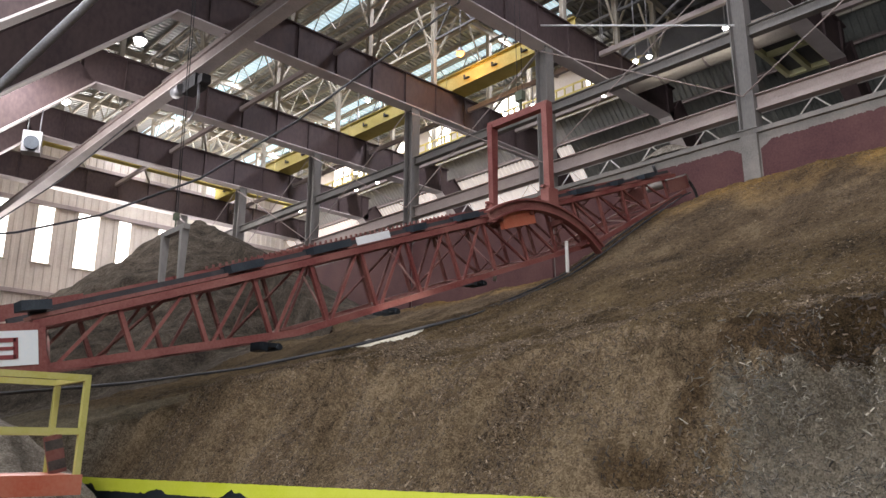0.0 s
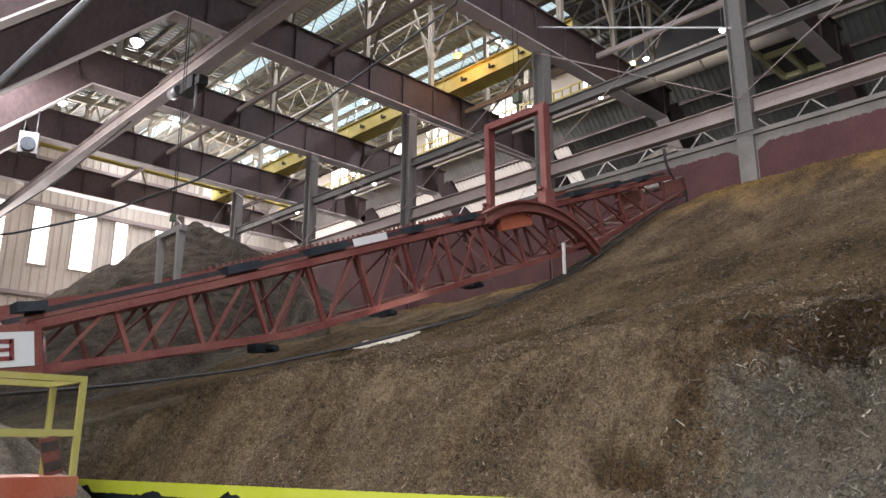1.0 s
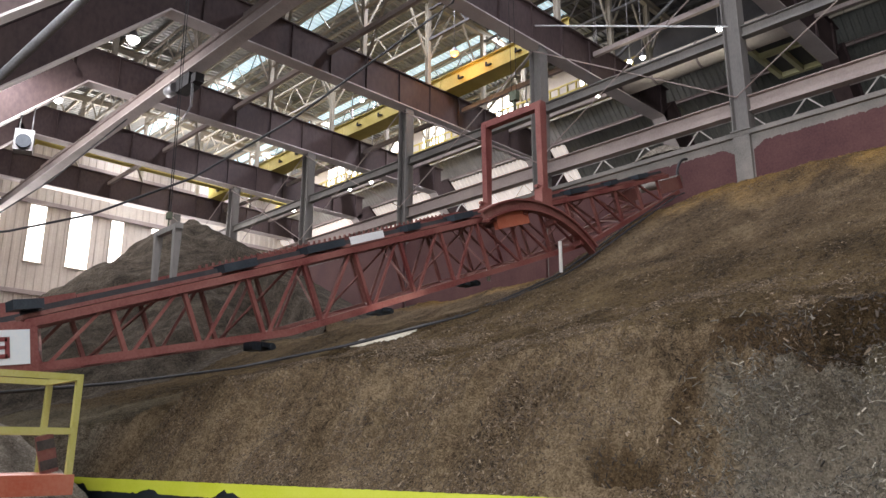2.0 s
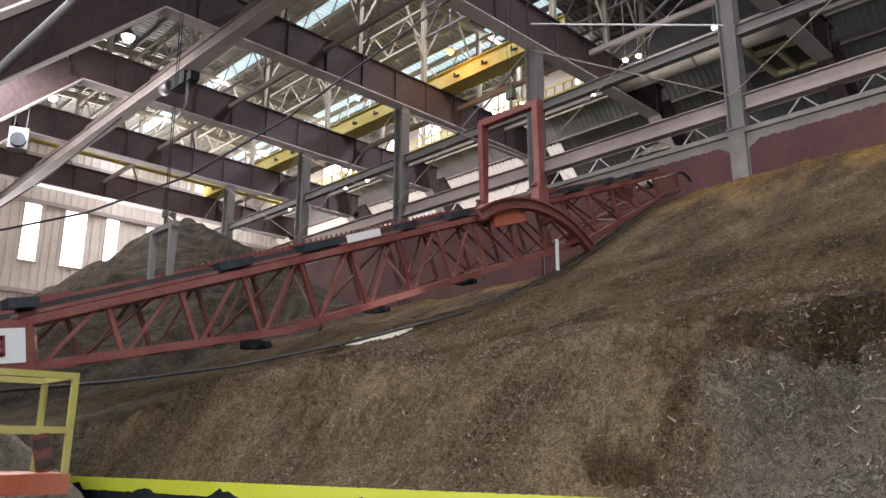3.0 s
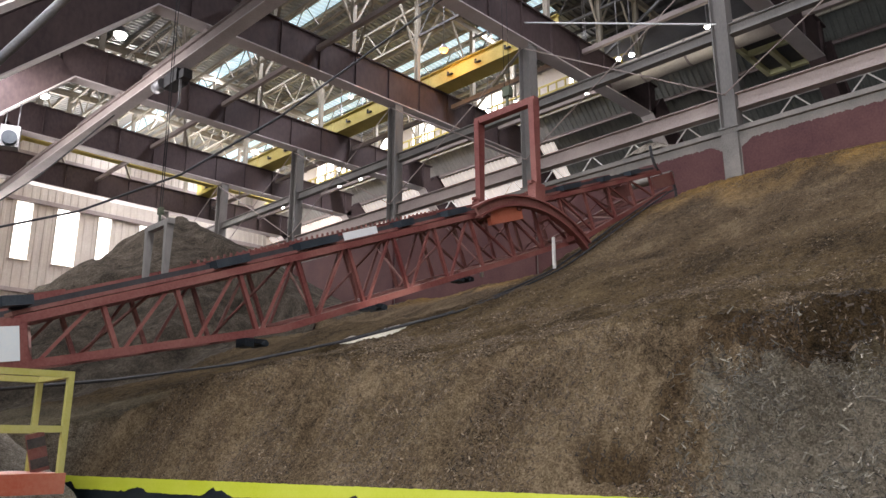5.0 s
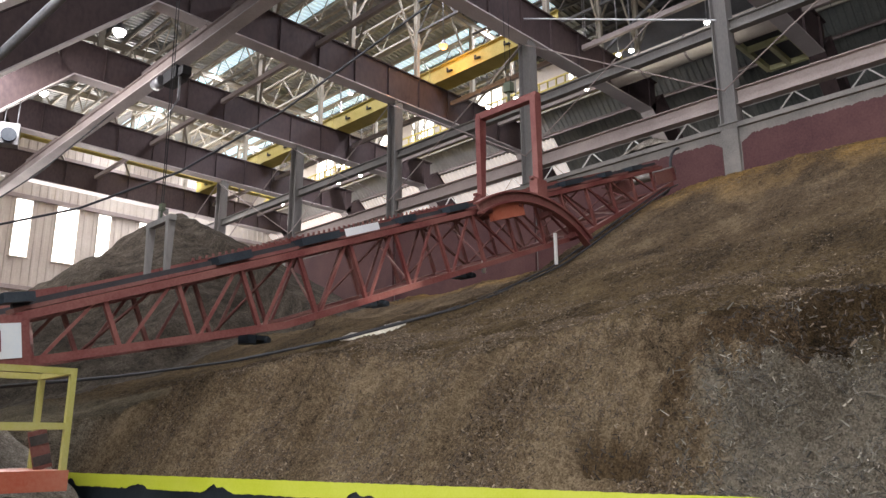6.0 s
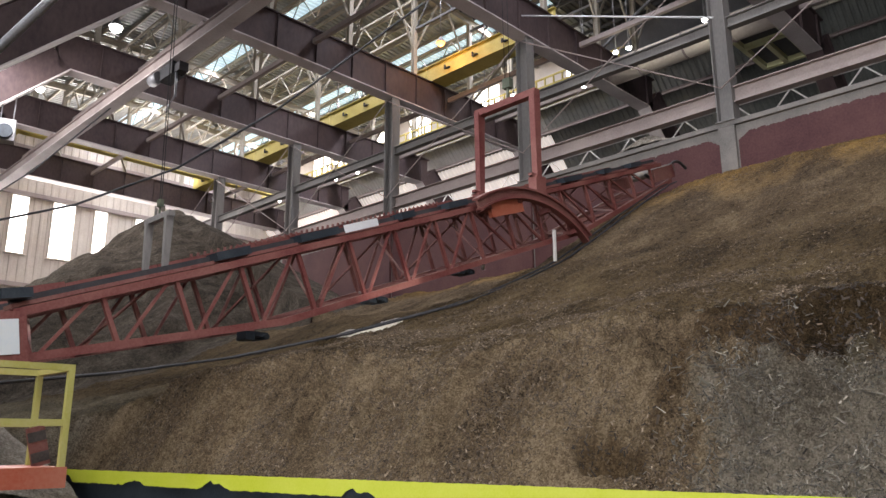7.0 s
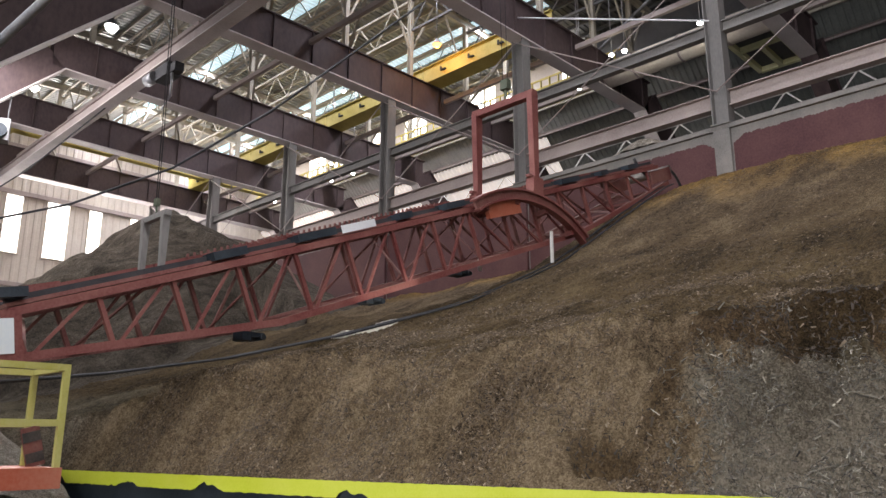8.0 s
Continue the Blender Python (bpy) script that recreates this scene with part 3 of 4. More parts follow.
def draw_truss(x, y, n, z, h, material, label, group):
    t = thing("roof_truss", (x, y, z), label, "truss", group)
    one("bottom_chord", lambda bm: bar(bm, (x, y, z), (x, y + n, z), 0.1, 0.1), material, t)
    one("top_chord", lambda bm: bar(bm, (x, y, z + h), (x, y + n, z + h), 0.1, 0.1), material, t)
    k = 6
    for i in range(k):
        a, b = y + n * i / k, y + n * (i + 1) / k
        za, zb = (z, z + h) if i % 2 == 0 else (z + h, z)
        one("web_member", lambda bm: bar(bm, (x, a, za), (x, b, zb), 0.05, 0.055), material, t)
    return t


for x in RX[:-1]:
    t = draw_truss(x, BAYS[4] + 0.1, 7.22, 18.6 - 0.04 * abs(x - 19.7), 1.6, M_CREAM, "cream open-web roof truss between frames", "roof trusses")
    for y in BAYS[3:-1]:
        if y != BAYS[4] and (x < 21 or y > BAYS[3]):
            copy_thing(t, Matrix.Translation((x, y + 0.1, t.location.z)))
    t = draw_truss(x, BAYS[0] + 0.1, 7.22, 18.6 - 0.04 * abs(x - 19.7), 1.6, M_DIMSTEEL, "cream open-web roof truss between frames, coloured dim", "roof trusses")
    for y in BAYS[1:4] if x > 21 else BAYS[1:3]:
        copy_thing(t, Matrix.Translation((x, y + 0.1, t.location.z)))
for a, b in zip(BAYS[1:], BAYS[2:] + [END_Y]):
    for k in range(24):
        x = 8.4 + 0.98 * k
        z = roof_z(x) - 0.115
        o = one("purlin", lambda bm: channel(bm, (x, a + 0.02, z), (x, b - 0.02, z), 0.09, 0.2), M_CREAM if a > 14 and (a > 18 or x < 21) else M_DIMSTEEL)
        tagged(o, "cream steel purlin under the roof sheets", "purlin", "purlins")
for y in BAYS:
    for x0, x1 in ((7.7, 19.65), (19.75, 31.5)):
        o = one("rafter", lambda bm: ibeam(bm, (x0, y, roof_z(x0) - 0.4), (x1, y, roof_z(x1) - 0.4), 0.2, 0.36, 0.025), M_CREAM if y > 14 else M_DIMSTEEL)
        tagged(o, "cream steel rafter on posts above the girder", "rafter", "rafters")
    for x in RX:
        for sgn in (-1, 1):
            o = one("knee_brace", lambda bm: bar(bm, (x + 0.1 * sgn, y, 17.6), (x + 1.5 * sgn, y, roof_z(x + 1.5 * sgn) - 0.58), 0.08, 0.08), M_CREAM if y > 14 else M_DIMSTEEL)
            tagged(o, "cream diagonal knee brace of a roof post", "brace", "knee braces")

# bottom lateral bracing between the frames
for a, b in zip(BAYS[1:], BAYS[2:]):
    for x0, x1 in ((10.6, 14.3), (14.3, 18.2), (22.0, 25.8)):
        o = one("lateral_brace", lambda bm: bar(bm, (x0, a + 0.3, GIRDER_Z + 1.552), (x1, b - 0.3, GIRDER_Z + 1.552), 0.1, 0.1), M_CREAM if a > 14 else M_DIMSTEEL)
        tagged(o, "cream diagonal angle brace between frames", "brace", "roof braces")
    for x in (12.4, 16.2, 24.0, 27.4):
        o = one("strut", lambda bm: bar(bm, (x, a + 0.3, GIRDER_Z + 0.9), (x, b - 0.3, GIRDER_Z + 0.9), 0.16, 0.2), M_PINK)
        tagged(o, "pale steel strut between the roof frames", "beam", "roof struts")

# white lattice along the far side, beyond the wall
for a, b in zip(BAYS, BAYS[1:]):
    t = draw_truss(30.45, a + 0.2, 7.02, 12.6, 1.25, M_WHITE, "white lattice girder along the far side", "side lattices")

# purlins under the east slope
for a, b in zip(BAYS, BAYS[1:] + [END_Y]):
    for k in range(11):
        x = 32.1 + 0.95 * k
        z = 18.6 - (x - 31.6) * 20.2 / 18.4 - 0.16
        o = one("side_purlin", lambda bm: channel(bm, (x, a + 0.02, z), (x, b - 0.02, z), 0.09, 0.18), M_PINK if k % 2 else M_CREAM)
        tagged(o, "pale steel purlin under the sloping side", "purlin", "side purlins")

# yellow walkway along the columns, on the girders
for a, b in zip(BAYS[3:], BAYS[4:]):
    w = thing("runway_girder", (23.0, a, GIRDER_Z + DEPTH), "yellow steel runway girder on the roof frames", "girder", "yellow runway")
    z = GIRDER_Z + DEPTH + 0.06
    one("deck", lambda bm: slab(bm, (0.9, b - a - 0.04, 0.1), pose(23.3, (a + b) / 2, z + 0.05)), M_YSTEEL, w)
    one("side_plate", lambda bm: slab(bm, (0.03, b - a - 0.04, 0.72), pose(22.83, (a + b) / 2, z + 0.36)), M_YSTEEL, w)
    one("side_flange", lambda bm: slab(bm, (0.2, b - a - 0.04, 0.04), pose(22.83, (a + b) / 2, z + 0.742)), M_YSTEEL, w)
    for k in range(4):
        one("bracket", lambda bm: [slab(bm, (0.12, 0.22, 0.05), pose(22.76, a + 0.9 + k * 1.7, z + 0.26)), slab(bm, (0.08, 0.06, 0.2), pose(22.78, a + 1.1 + k * 1.7, z + 0.36))], M_BLACK, w, "black cable bracket")
for a, b in zip(BAYS[3:], BAYS[4:]):
    w = thing("gallery_bay", (28.4, a, GIRDER_Z + DEPTH), "dull yellow service gallery with slatted railing", "walkway", "service gallery")
    z = GIRDER_Z + DEPTH + 0.056
    one("deck", lambda bm: slab(bm, (0.8, b - a - 0.04, 0.08), pose(28.4, (a + b) / 2, z + 0.04)), M_YSTEEL, w)
    for zz in (0.2, 0.6, 1.05):
        one("rail", lambda bm: bar(bm, (28.02, a + 0.02, z + zz), (28.02, b - 0.02, z + zz), 0.06, 0.08), M_YSTEEL, w)
    for k in range(14):
        one("baluster", lambda bm: bar(bm, (28.02, a + 0.3 + k * 0.52, z + 0.08), (28.02, a + 0.3 + k * 0.52, z + 1.05), 0.05, 0.09), M_YSTEEL, w)
hf = thing("hatch_frame", (28.3, 9.7, 15.0), "yellow steel floor frame with open panels beside a girder", "platform")
for x0, x1, y0, y1 in ((26.5, 30.2, 9.0, 9.0), (26.5, 30.2, 10.7, 10.7), (26.5, 26.5, 9.0, 10.7), (30.2, 30.2, 9.0, 10.7), (28.0, 28.0, 9.0, 10.7), (28.0, 30.2, 9.85, 9.85)):
    one("frame_bar", lambda bm: bar(bm, (x0, y0, 15.0), (x1, y1, 15.0), 0.18, 0.22), M_PALEYEL, hf)
for x in (26.9, 29.8):
    one("bracket", lambda bm: bar(bm, (x, 8.77, 15.0), (x, 9.0, 15.0), 0.12, 0.2), M_YELLOW, hf)
one("floor_plate", lambda bm: slab(bm, (3.7, 1.7, 0.03), pose(28.35, 9.85, 15.13)), M_DECKDK, hf)
du = thing("air_duct", (26.5, 13.0, 15.3), "cream round air duct between the roof frames", "duct")
one("pipe", lambda bm: tube(bm, [(26.5, BAYS[2] + 0.22, 15.2), (26.5, 13.0, 15.2), (26.5, BAYS[3] - 0.22, 15.2)], 0.55, 20), M_CLAD, du)
for y in (10.4, 12.3, 14.3):
    one("collar", lambda bm: tube(bm, [(26.5, y, 15.2), (26.5, y + 0.08, 15.2)], 0.58, 20), M_PINK, du)

# travelling crane girder far down the shed
c = thing("crane_bridge", (11, 43.5, 16.6), "yellow overhead crane bridge with lattice railing", "crane")
one("box_girder", lambda bm: slab(bm, (17.5, 0.5, 0.7), pose(19.5, 43.5, 16.6)), M_YSTEEL, c)
for x in (11.2, 27.9):
    one("end_truck", lambda bm: slab(bm, (0.4, 2.4, 0.45), pose(x, 43.6, 16.28)), M_YSTEEL, c)
one("rail", lambda bm: bar(bm, (10.8, 43.3, 17.9), (28.2, 43.3, 17.9), 0.06, 0.06), M_YSTEEL, c)
for k in range(13):
    one("rail_post", lambda bm: bar(bm, (11 + k * 1.42, 43.3, 16.95), (11 + k * 1.42, 43.3, 17.9), 0.06, 0.06), M_YSTEEL, c)

# long beam hung below the frames
lb = thing("runway_beam", (11.6, 20, 13.95), "faded pink box beam hung lengthwise below the frames", "beam")
one("web", lambda bm: slab(bm, (0.34, 46, 0.42), pose(11.6, 34, 13.98)), M_PINK, lb)
one("bottom_plate", lambda bm: slab(bm, (0.5, 46, 0.04), pose(11.6, 34, 13.745)), M_FLANGE, lb)
one("top_plate", lambda bm: slab(bm, (0.5, 46, 0.04), pose(11.6, 34, 14.215)), M_PINK, lb)
for y in BAYS[2:]:
    one("hanger", lambda bm: slab(bm, (0.2, 0.3, 0.36), pose(11.6, y, 14.395)), M_PINK, lb)


# ---- wood chips ----
def edge_x(Y):
    """Where the yellow barrier runs."""
    return 4.60 + (9.42 - np.clip(Y, -12, 12)) * 0.1556 - 3.2 * smooth(11.9, 13.8, np.asarray(Y))


def pile_z(X, Y):
    """The pile's height, how far each place belongs to the grey slump, and how dark bark and shade are painted there.
    """
    s = X - edge_x(Y)
    back = np.interp(X, (3, 6.2, 8, 10, 13.2, 16, 18.4, 20.6), (0.3, 1.15, 1.68, 2.32, 3.65, 5.28, 6.62, 7.4))
    back = back + 0.10 * fbm(X * 0.5, Y * 0.5, 3, 3) - 0.22 * smooth(8.6, 6.6, Y) * smooth(11.0, 8.2, X)
    gully = 1 - np.abs(value_noise(X * 0.45 + Y * 0.25, Y * 1.7, 17))
    runs = smooth(0.05, 0.6, s)
    front = -0.47 + (1.0 + 0.9 * smooth(7.8, 9.6, Y)) * s + runs * (0.16 * fbm(X * 0.35 + 5, Y * 1.0, 7, 3) + 0.09 * fbm(X * 0.5, Y * 3.2, 9, 3) + 0.26 * (gully ** 3 - 0.3))
    front = front + runs * (0.09 * fbm(X * 2.1, Y * 3.4, 33, 4, 0.6) - 0.10 * np.maximum(fbm(X * 1.1 + Y * 0.5, Y * 2.6, 35, 3) - 0.1, 0))
    k = 0.16
    h = np.clip(0.5 + 0.5 * (front - back) / k, 0, 1)
    z = front * (1 - h) + back * h - k * h * (1 - h)
    # dug-out corner: a grey slump whose scarp climbs back to the upper slope
    g = smooth(0.42, -0.42, Y - (3.30 + 0.45 * np.clip(6.1 - X, 0, 1)) + 0.30 * fbm(X * 2.2, Y * 2.2, 11, 5, 0.6))
    foot = np.clip(1.08 + 0.50 * (3.4 - Y), 0.95, 1.75) + 0.10 * fbm(X * 1.5, Y * 1.5, 5, 3)
    lumps = 0.13 * fbm(X * 1.2, Y * 1.2, 13, 3) + 0.17 * np.abs(fbm(X * 2.6, Y * 2.6, 15, 5, 0.62))
    slump = -0.52 + (0.74 + 0.22 * smooth(2.2, 3.4, Y)) * np.minimum(s, foot) + 0.12 * np.maximum(s - foot, 0) + lumps * smooth(0.0, 0.3, s)
    scarp = slump + np.clip(s - foot - 0.10, 0, 9) * 2.1 + 0.10 * fbm(X * 4, Y * 4, 37, 3, 0.6) * smooth(0, 0.2, s - foot)
    dug = np.maximum(z - scarp, 0) * g
    z = z - dug
    # hollow of lumps beside the barrier
    hole = np.exp(-(((X - 5.84) / 0.13) ** 2 + ((Y - 3.74) / 0.32) ** 2) ** 2)
    z = z - hole * (0.26 + 0.14 * np.abs(fbm(X * 7, Y * 7, 39, 3, 0.6)))
    # reclaimed side beyond the boom
    z = z - 1.8 * smooth(10.2, 12.6, Y) * np.clip((X - 12.3) / 8, 0, 1) - 0.25 * smooth(10.1, 11, Y)
    z = z - 0.32 * np.exp(-((X - 19.2) / 1.3) ** 2 - ((Y - 10.1) / 1.1) ** 2)
    r = np.sqrt((X - 14.4) ** 2 + (Y - 30.0) ** 2)
    cone = 9.75 - 0.8 * np.sqrt(r * r + 0.35) + 0.3 * fbm(X * 0.4, Y * 0.4, 21, 6, 0.62) + 0.12 * fbm(X * 1.3, Y * 1.3, 23, 3)
    cone = np.where(X > 14.4, np.maximum(cone, 9.75 - 0.8 * np.sqrt(r * r * 0.5 + 0.35) - 3 * smooth(18, 20.5, X)), cone)
    z = np.maximum(z, cone) + 0.06 * fbm(X * 2.3, Y * 2.3, 31, 5, 0.72) * (0.55 + 1.0 * runs * (1 - h))
    z = z + runs * (0.085 + 0.02 * g) * (0.45 - np.abs(fbm(X * 7.0, Y * 7.0, 43, 3, 0.65))) * (1 - 0.7 * h)
    upper = smooth(-0.22, 0.16, s - foot + 0.18 * fbm(X * 6, Y * 6, 47, 3, 0.6))
    # coarse dark bark plus the shade of scarp and hollow, painted as colour
    shaded_bark = np.maximum(smooth(0.01, 0.07, dug) * upper, 0.85 * np.exp(-((g - 0.45) / 0.3) ** 2) * smooth(0.3, 0.8, s) * (1 - upper) * (Y > 2.4))
    shaded_bark = np.maximum(shaded_bark, 0.85 * upper * smooth(0.75, 0.45, s - foot) * smooth(0.15, 0.55, g))
    shaded_bark = np.clip(np.maximum(shaded_bark, 1.3 * hole), 0, 1)
    # darker tone behind the crest, fading out upslope
    upper_dark = smooth(0.35, 0.75, h + 0.25 * fbm(X * 3, Y * 3, 49, 3)) * smooth(17.0, 9.5, X)
    grey = g * (1 - upper) * (1 - shaded_bark) * smooth(0.55, -0.55, Y - (2.62 + 0.55 * s) + 0.55 * fbm(X * 1.7, Y * 1.7, 53, 5, 0.65))
    return np.maximum(z, FLOOR - 0.05), grey, shaded_bark, upper_dark


def ticks(*runs):
    """Grid lines from run to run, each run with its own spacing."""
    out = [np.arange(a, b, d) for a, b, d in runs]
    return np.concatenate(out + [np.array([runs[-1][1]])])


def terrain(name, xs, ys, materials, lab, skirt=None):
    X, Y = np.meshgrid(xs, ys)
    nx, ny = len(xs), len(ys)
    under = X < edge_x(Y)
    X = np.maximum(X, edge_x(Y) + 0.02) if skirt else X
    Z, G, D, R = pile_z(X, Y)
    Z = np.where(under, -1.2, Z) if skirt else Z
    me = bpy.data.meshes.new(name)
    i = np.arange(nx * ny).reshape(ny, nx)
    quads = np.stack([i[:-1, :-1], i[:-1, 1:], i[1:, 1:], i[1:, :-1]], -1).reshape(-1, 4)
    me.from_pydata(np.stack([X, Y, Z], -1).reshape(-1, 3).tolist(), [], quads.tolist())
    for m in materials:
        me.materials.append(m)
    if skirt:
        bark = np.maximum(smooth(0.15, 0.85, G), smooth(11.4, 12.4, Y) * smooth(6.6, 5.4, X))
        for attribute, values in (("bark", bark), ("bark_shade", D), ("upper_dark", R)):
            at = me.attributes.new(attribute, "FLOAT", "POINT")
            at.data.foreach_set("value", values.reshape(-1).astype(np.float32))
    me.polygons.foreach_set("use_smooth", np.ones(len(quads), dtype=bool))
    return tagged(new(name, me), lab, "chip pile", "", "stuff")


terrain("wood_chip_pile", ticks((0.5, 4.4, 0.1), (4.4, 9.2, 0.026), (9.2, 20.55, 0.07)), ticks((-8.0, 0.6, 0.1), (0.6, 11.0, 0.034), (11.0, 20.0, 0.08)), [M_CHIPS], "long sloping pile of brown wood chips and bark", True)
terrain("wood_chip_mound", ticks((-8.0, 20.55, 0.22)), ticks((19.9, 52.0, 0.22)), [M_FARCH], "tall conical mound of greyish wood chips")

# small pale heap at the pile's foot
nn = 70
hx, hy = np.meshgrid(np.linspace(0.6, 4.1, nn), np.linspace(10.3, 14.2, nn))
hr = np.sqrt((hx - 2.6) ** 2 + (hy - 12.0) ** 2)
hz = 0.86 - 0.80 * np.sqrt(hr ** 2 + 0.06) + 0.05 * fbm(hx * 3, hy * 3, 51, 4)
hi = np.arange(nn * nn).reshape(nn, nn)
me = bpy.data.meshes.new("chip_heap")
me.from_pydata(np.stack([hx, hy, hz], -1).reshape(-1, 3).tolist(), [], np.stack([hi[:-1, :-1], hi[:-1, 1:], hi[1:, 1:], hi[1:, :-1]], -1).reshape(-1, 4).tolist())
me.materials.append(M_PALECH)
tagged(new("chip_heap", me), "small pale heap of fresh chips behind the platform", "chip pile", "", "stuff")

# sunlit patch below the boom, painted as a bright layer of chips
nn = 40
px, py = np.meshgrid(np.linspace(6.9, 10.1, nn), np.linspace(9.8, 11.5, nn))
q = 1 - ((px - 8.5 + 0.25 * (py - 10.6)) / 1.35) ** 2 - ((py - 10.6) / 0.62) ** 2 + 0.35 * fbm(px * 2, py * 2, 61, 3)
pz = pile_z(px, py)[0] + 0.14 * np.clip(q + 0.1, -1.5, 0.5)
hi = np.arange(nn * nn).reshape(nn, nn)
me = bpy.data.meshes.new("sun_patch")
me.from_pydata(np.stack([px, py, pz], -1).reshape(-1, 3).tolist(), [], np.stack([hi[:-1, :-1], hi[:-1, 1:], hi[1:, 1:], hi[1:, :-1]], -1).reshape(-1, 4).tolist())
me.materials.append(M_SUNPATCH)
tagged(new("sun_patch", me), "sunlit patch below the boom, painted as a thin pale chip layer", "chip pile", "", "stuff")

# barrier with a painted yellow edge at the pile's foot
bar_w = thing("barrier", (edge_x(5.0), 5.0, FLOOR), "low dark steel barrier with a chipped bright yellow edge", "barrier")


def barrier_face(bm, off, z0, z1, ragged):
    ys = np.arange(-8.0, 11.9, 0.05)
    lo, hi = [], []
    for y in ys:
        x = float(edge_x(y)) - off
        rz = 0.0
        if ragged:
            rz = max(0.0, float(fbm(np.array(y * 1.3), np.array(2.0), 41, 5)) - 0.25) * 0.22 + 0.012 * random.random()
        lo.append(bm.verts.new((x, y, min(z0 + rz, z1 - 0.03))))
        hi.append(bm.verts.new((x, y, z1 + 0.006 * random.random())))
    for i in range(len(ys) - 1):
        bm.faces.new((lo[i], lo[i + 1], hi[i + 1], hi[i]))


def barrier_plate(bm):
    m0, n0 = axis((float(edge_x(-8)), -8, 0), (float(edge_x(11.9)), 11.9, 0))
    slab(bm, (n0, 0.12, 1.16), m0 @ pose(0, -0.07, -0.99))


one("plate", barrier_plate, M_BLUEBLK, bar_w, "dark steel plate")
random.seed(4)
one("painted_edge", lambda bm: barrier_face(bm, 0.02, -0.57, -0.40, True), M_LIME, bar_w, "chipped bright yellow painted edge")

# ---- reclaimer ----
rec = thing("reclaimer", (3.0, 9.8, FLOOR), "red lattice boom reclaimer leaning up the chip pile", "reclaimer")
TOP = ((2.74, 1.41), (5.83, 2.55), (10.7, 4.40), (14.4, 5.80), (18.35, 7.30))
LOW = ((2.90, 0.91), (6.4, 1.70), (14.4, 4.63), (18.9, 6.98))
YN, YF = 9.8, 11.2


def along(line, x):
    return float(np.interp(x, [p[0] for p in line], [p[1] for p in line]))


for y in (YN, YF):
    m = M_RED if y == YN else M_RED_DK
    for line, h in ((TOP, 0.105), (LOW, 0.105)):
        for a, b in zip(line, line[1:]):
            one("chord", lambda bm: bar(bm, (a[0], y, a[1]), (b[0], y, b[1]), 0.12, h), m, rec)
    n = 16
    for i in range(n):
        xb = 2.98 + i * 1.0
        if xb > 18.4:
            break
        hgt = along(TOP, xb) - along(LOW, xb)
        xt = max(xb - 0.37 * hgt, 2.76)
        one("post", lambda bm: bar(bm, (xb, y, along(LOW, xb)), (xt, y, along(TOP, xt)), 0.055, 0.065, (0, 1, 0)), m, rec)
        xb2 = xb + 1.0
        h2 = along(TOP, xb2) - along(LOW, xb2)
        xt2 = xb2 - 0.37 * h2
        if xb2 < 18.6:
            if xb < 10.4:
                p, q = (xb + 0.05, y, along(LOW, xb)), (xt2 - 0.05, y, along(TOP, xt2))
            else:
                p, q = (xt + 0.05, y, along(TOP, xt)), (xb2 - 0.05, y, along(LOW, xb2))
            one("diagonal", lambda bm: bar(bm, p, q, 0.04, 0.045, (0, 1, 0)), m, rec)
for i in range(16):
    xb = 2.98 + i
    if xb < 17.6:
        s0, s1 = (YN, YF) if i % 2 else (YF, YN)
        one("lacing", lambda bm: bar(bm, (xb, s0, along(LOW, xb) + 0.04), (xb + 1, s1, along(LOW, xb + 1) + 0.04), 0.04, 0.04), M_RED_DK, rec)
        one("sway_rod", lambda bm: bar(bm, (xb, s1, along(LOW, xb) + 0.05), (xb + 0.35, s0, along(TOP, xb + 0.35) - 0.05), 0.03, 0.03), M_RED_DK, rec)
    if xb < 18.6:
        one("cross_tie", lambda bm: bar(bm, (xb, YN, along(LOW, xb)), (xb, YF, along(LOW, xb)), 0.07, 0.07), M_RED_DK, rec)
        one("cross_tie", lambda bm: bar(bm, (xb, YN, along(TOP, xb)), (xb, YF, along(TOP, xb)), 0.07, 0.07), M_RED_DK, rec)
# chain trough and the skirt plates above the top chords
for y in (10.02, 10.92):
    one("trough", lambda bm: [bar(bm, (a[0], y, a[1] + 0.10), (b[0], y, b[1] + 0.10), 0.3, 0.05) for a, b in zip(TOP, TOP[1:])], M_RED_DK, rec, "dusty dark red chain trough")
teeth = one("flight_teeth", lambda bm: [slab(bm, (0.035, 0.03, 0.06), pose(x, YF + 0.05, along(TOP, x) + 0.36)) for x in np.arange(5.6, 11.2, 0.115)], M_RED_DK, rec, "row of small flight teeth")
tagged(teeth, kind="stuff")
for i in range(12):
    x0 = 2.5 + i * 1.31
    x1 = x0 + 1.29
    one("skirt_plate", lambda bm: bar(bm, (x0, YF + 0.09, along(TOP, x0) + 0.22 + (0.03 if i % 3 == 0 else 0)), (x1, YF + 0.09, along(TOP, x1) + 0.22 + (0.03 if i % 3 == 0 else 0)), 0.04, 0.22), M_RED, rec, "dusty red skirt plate")
one("strand", lambda bm: [bar(bm, (a[0], 10.0, a[1] + 0.165), (b[0], 10.0, b[1] + 0.165), 0.08, 0.08) for a, b in zip(TOP, TOP[1:])], M_BLACK, rec, "black upper chain strand")
one("strand", lambda bm: [bar(bm, (a[0], 10.9, a[1] + 0.165), (b[0], 10.9, b[1] + 0.165), 0.08, 0.08) for a, b in zip(TOP, TOP[1:])], M_BLACK, rec, "black upper chain strand")
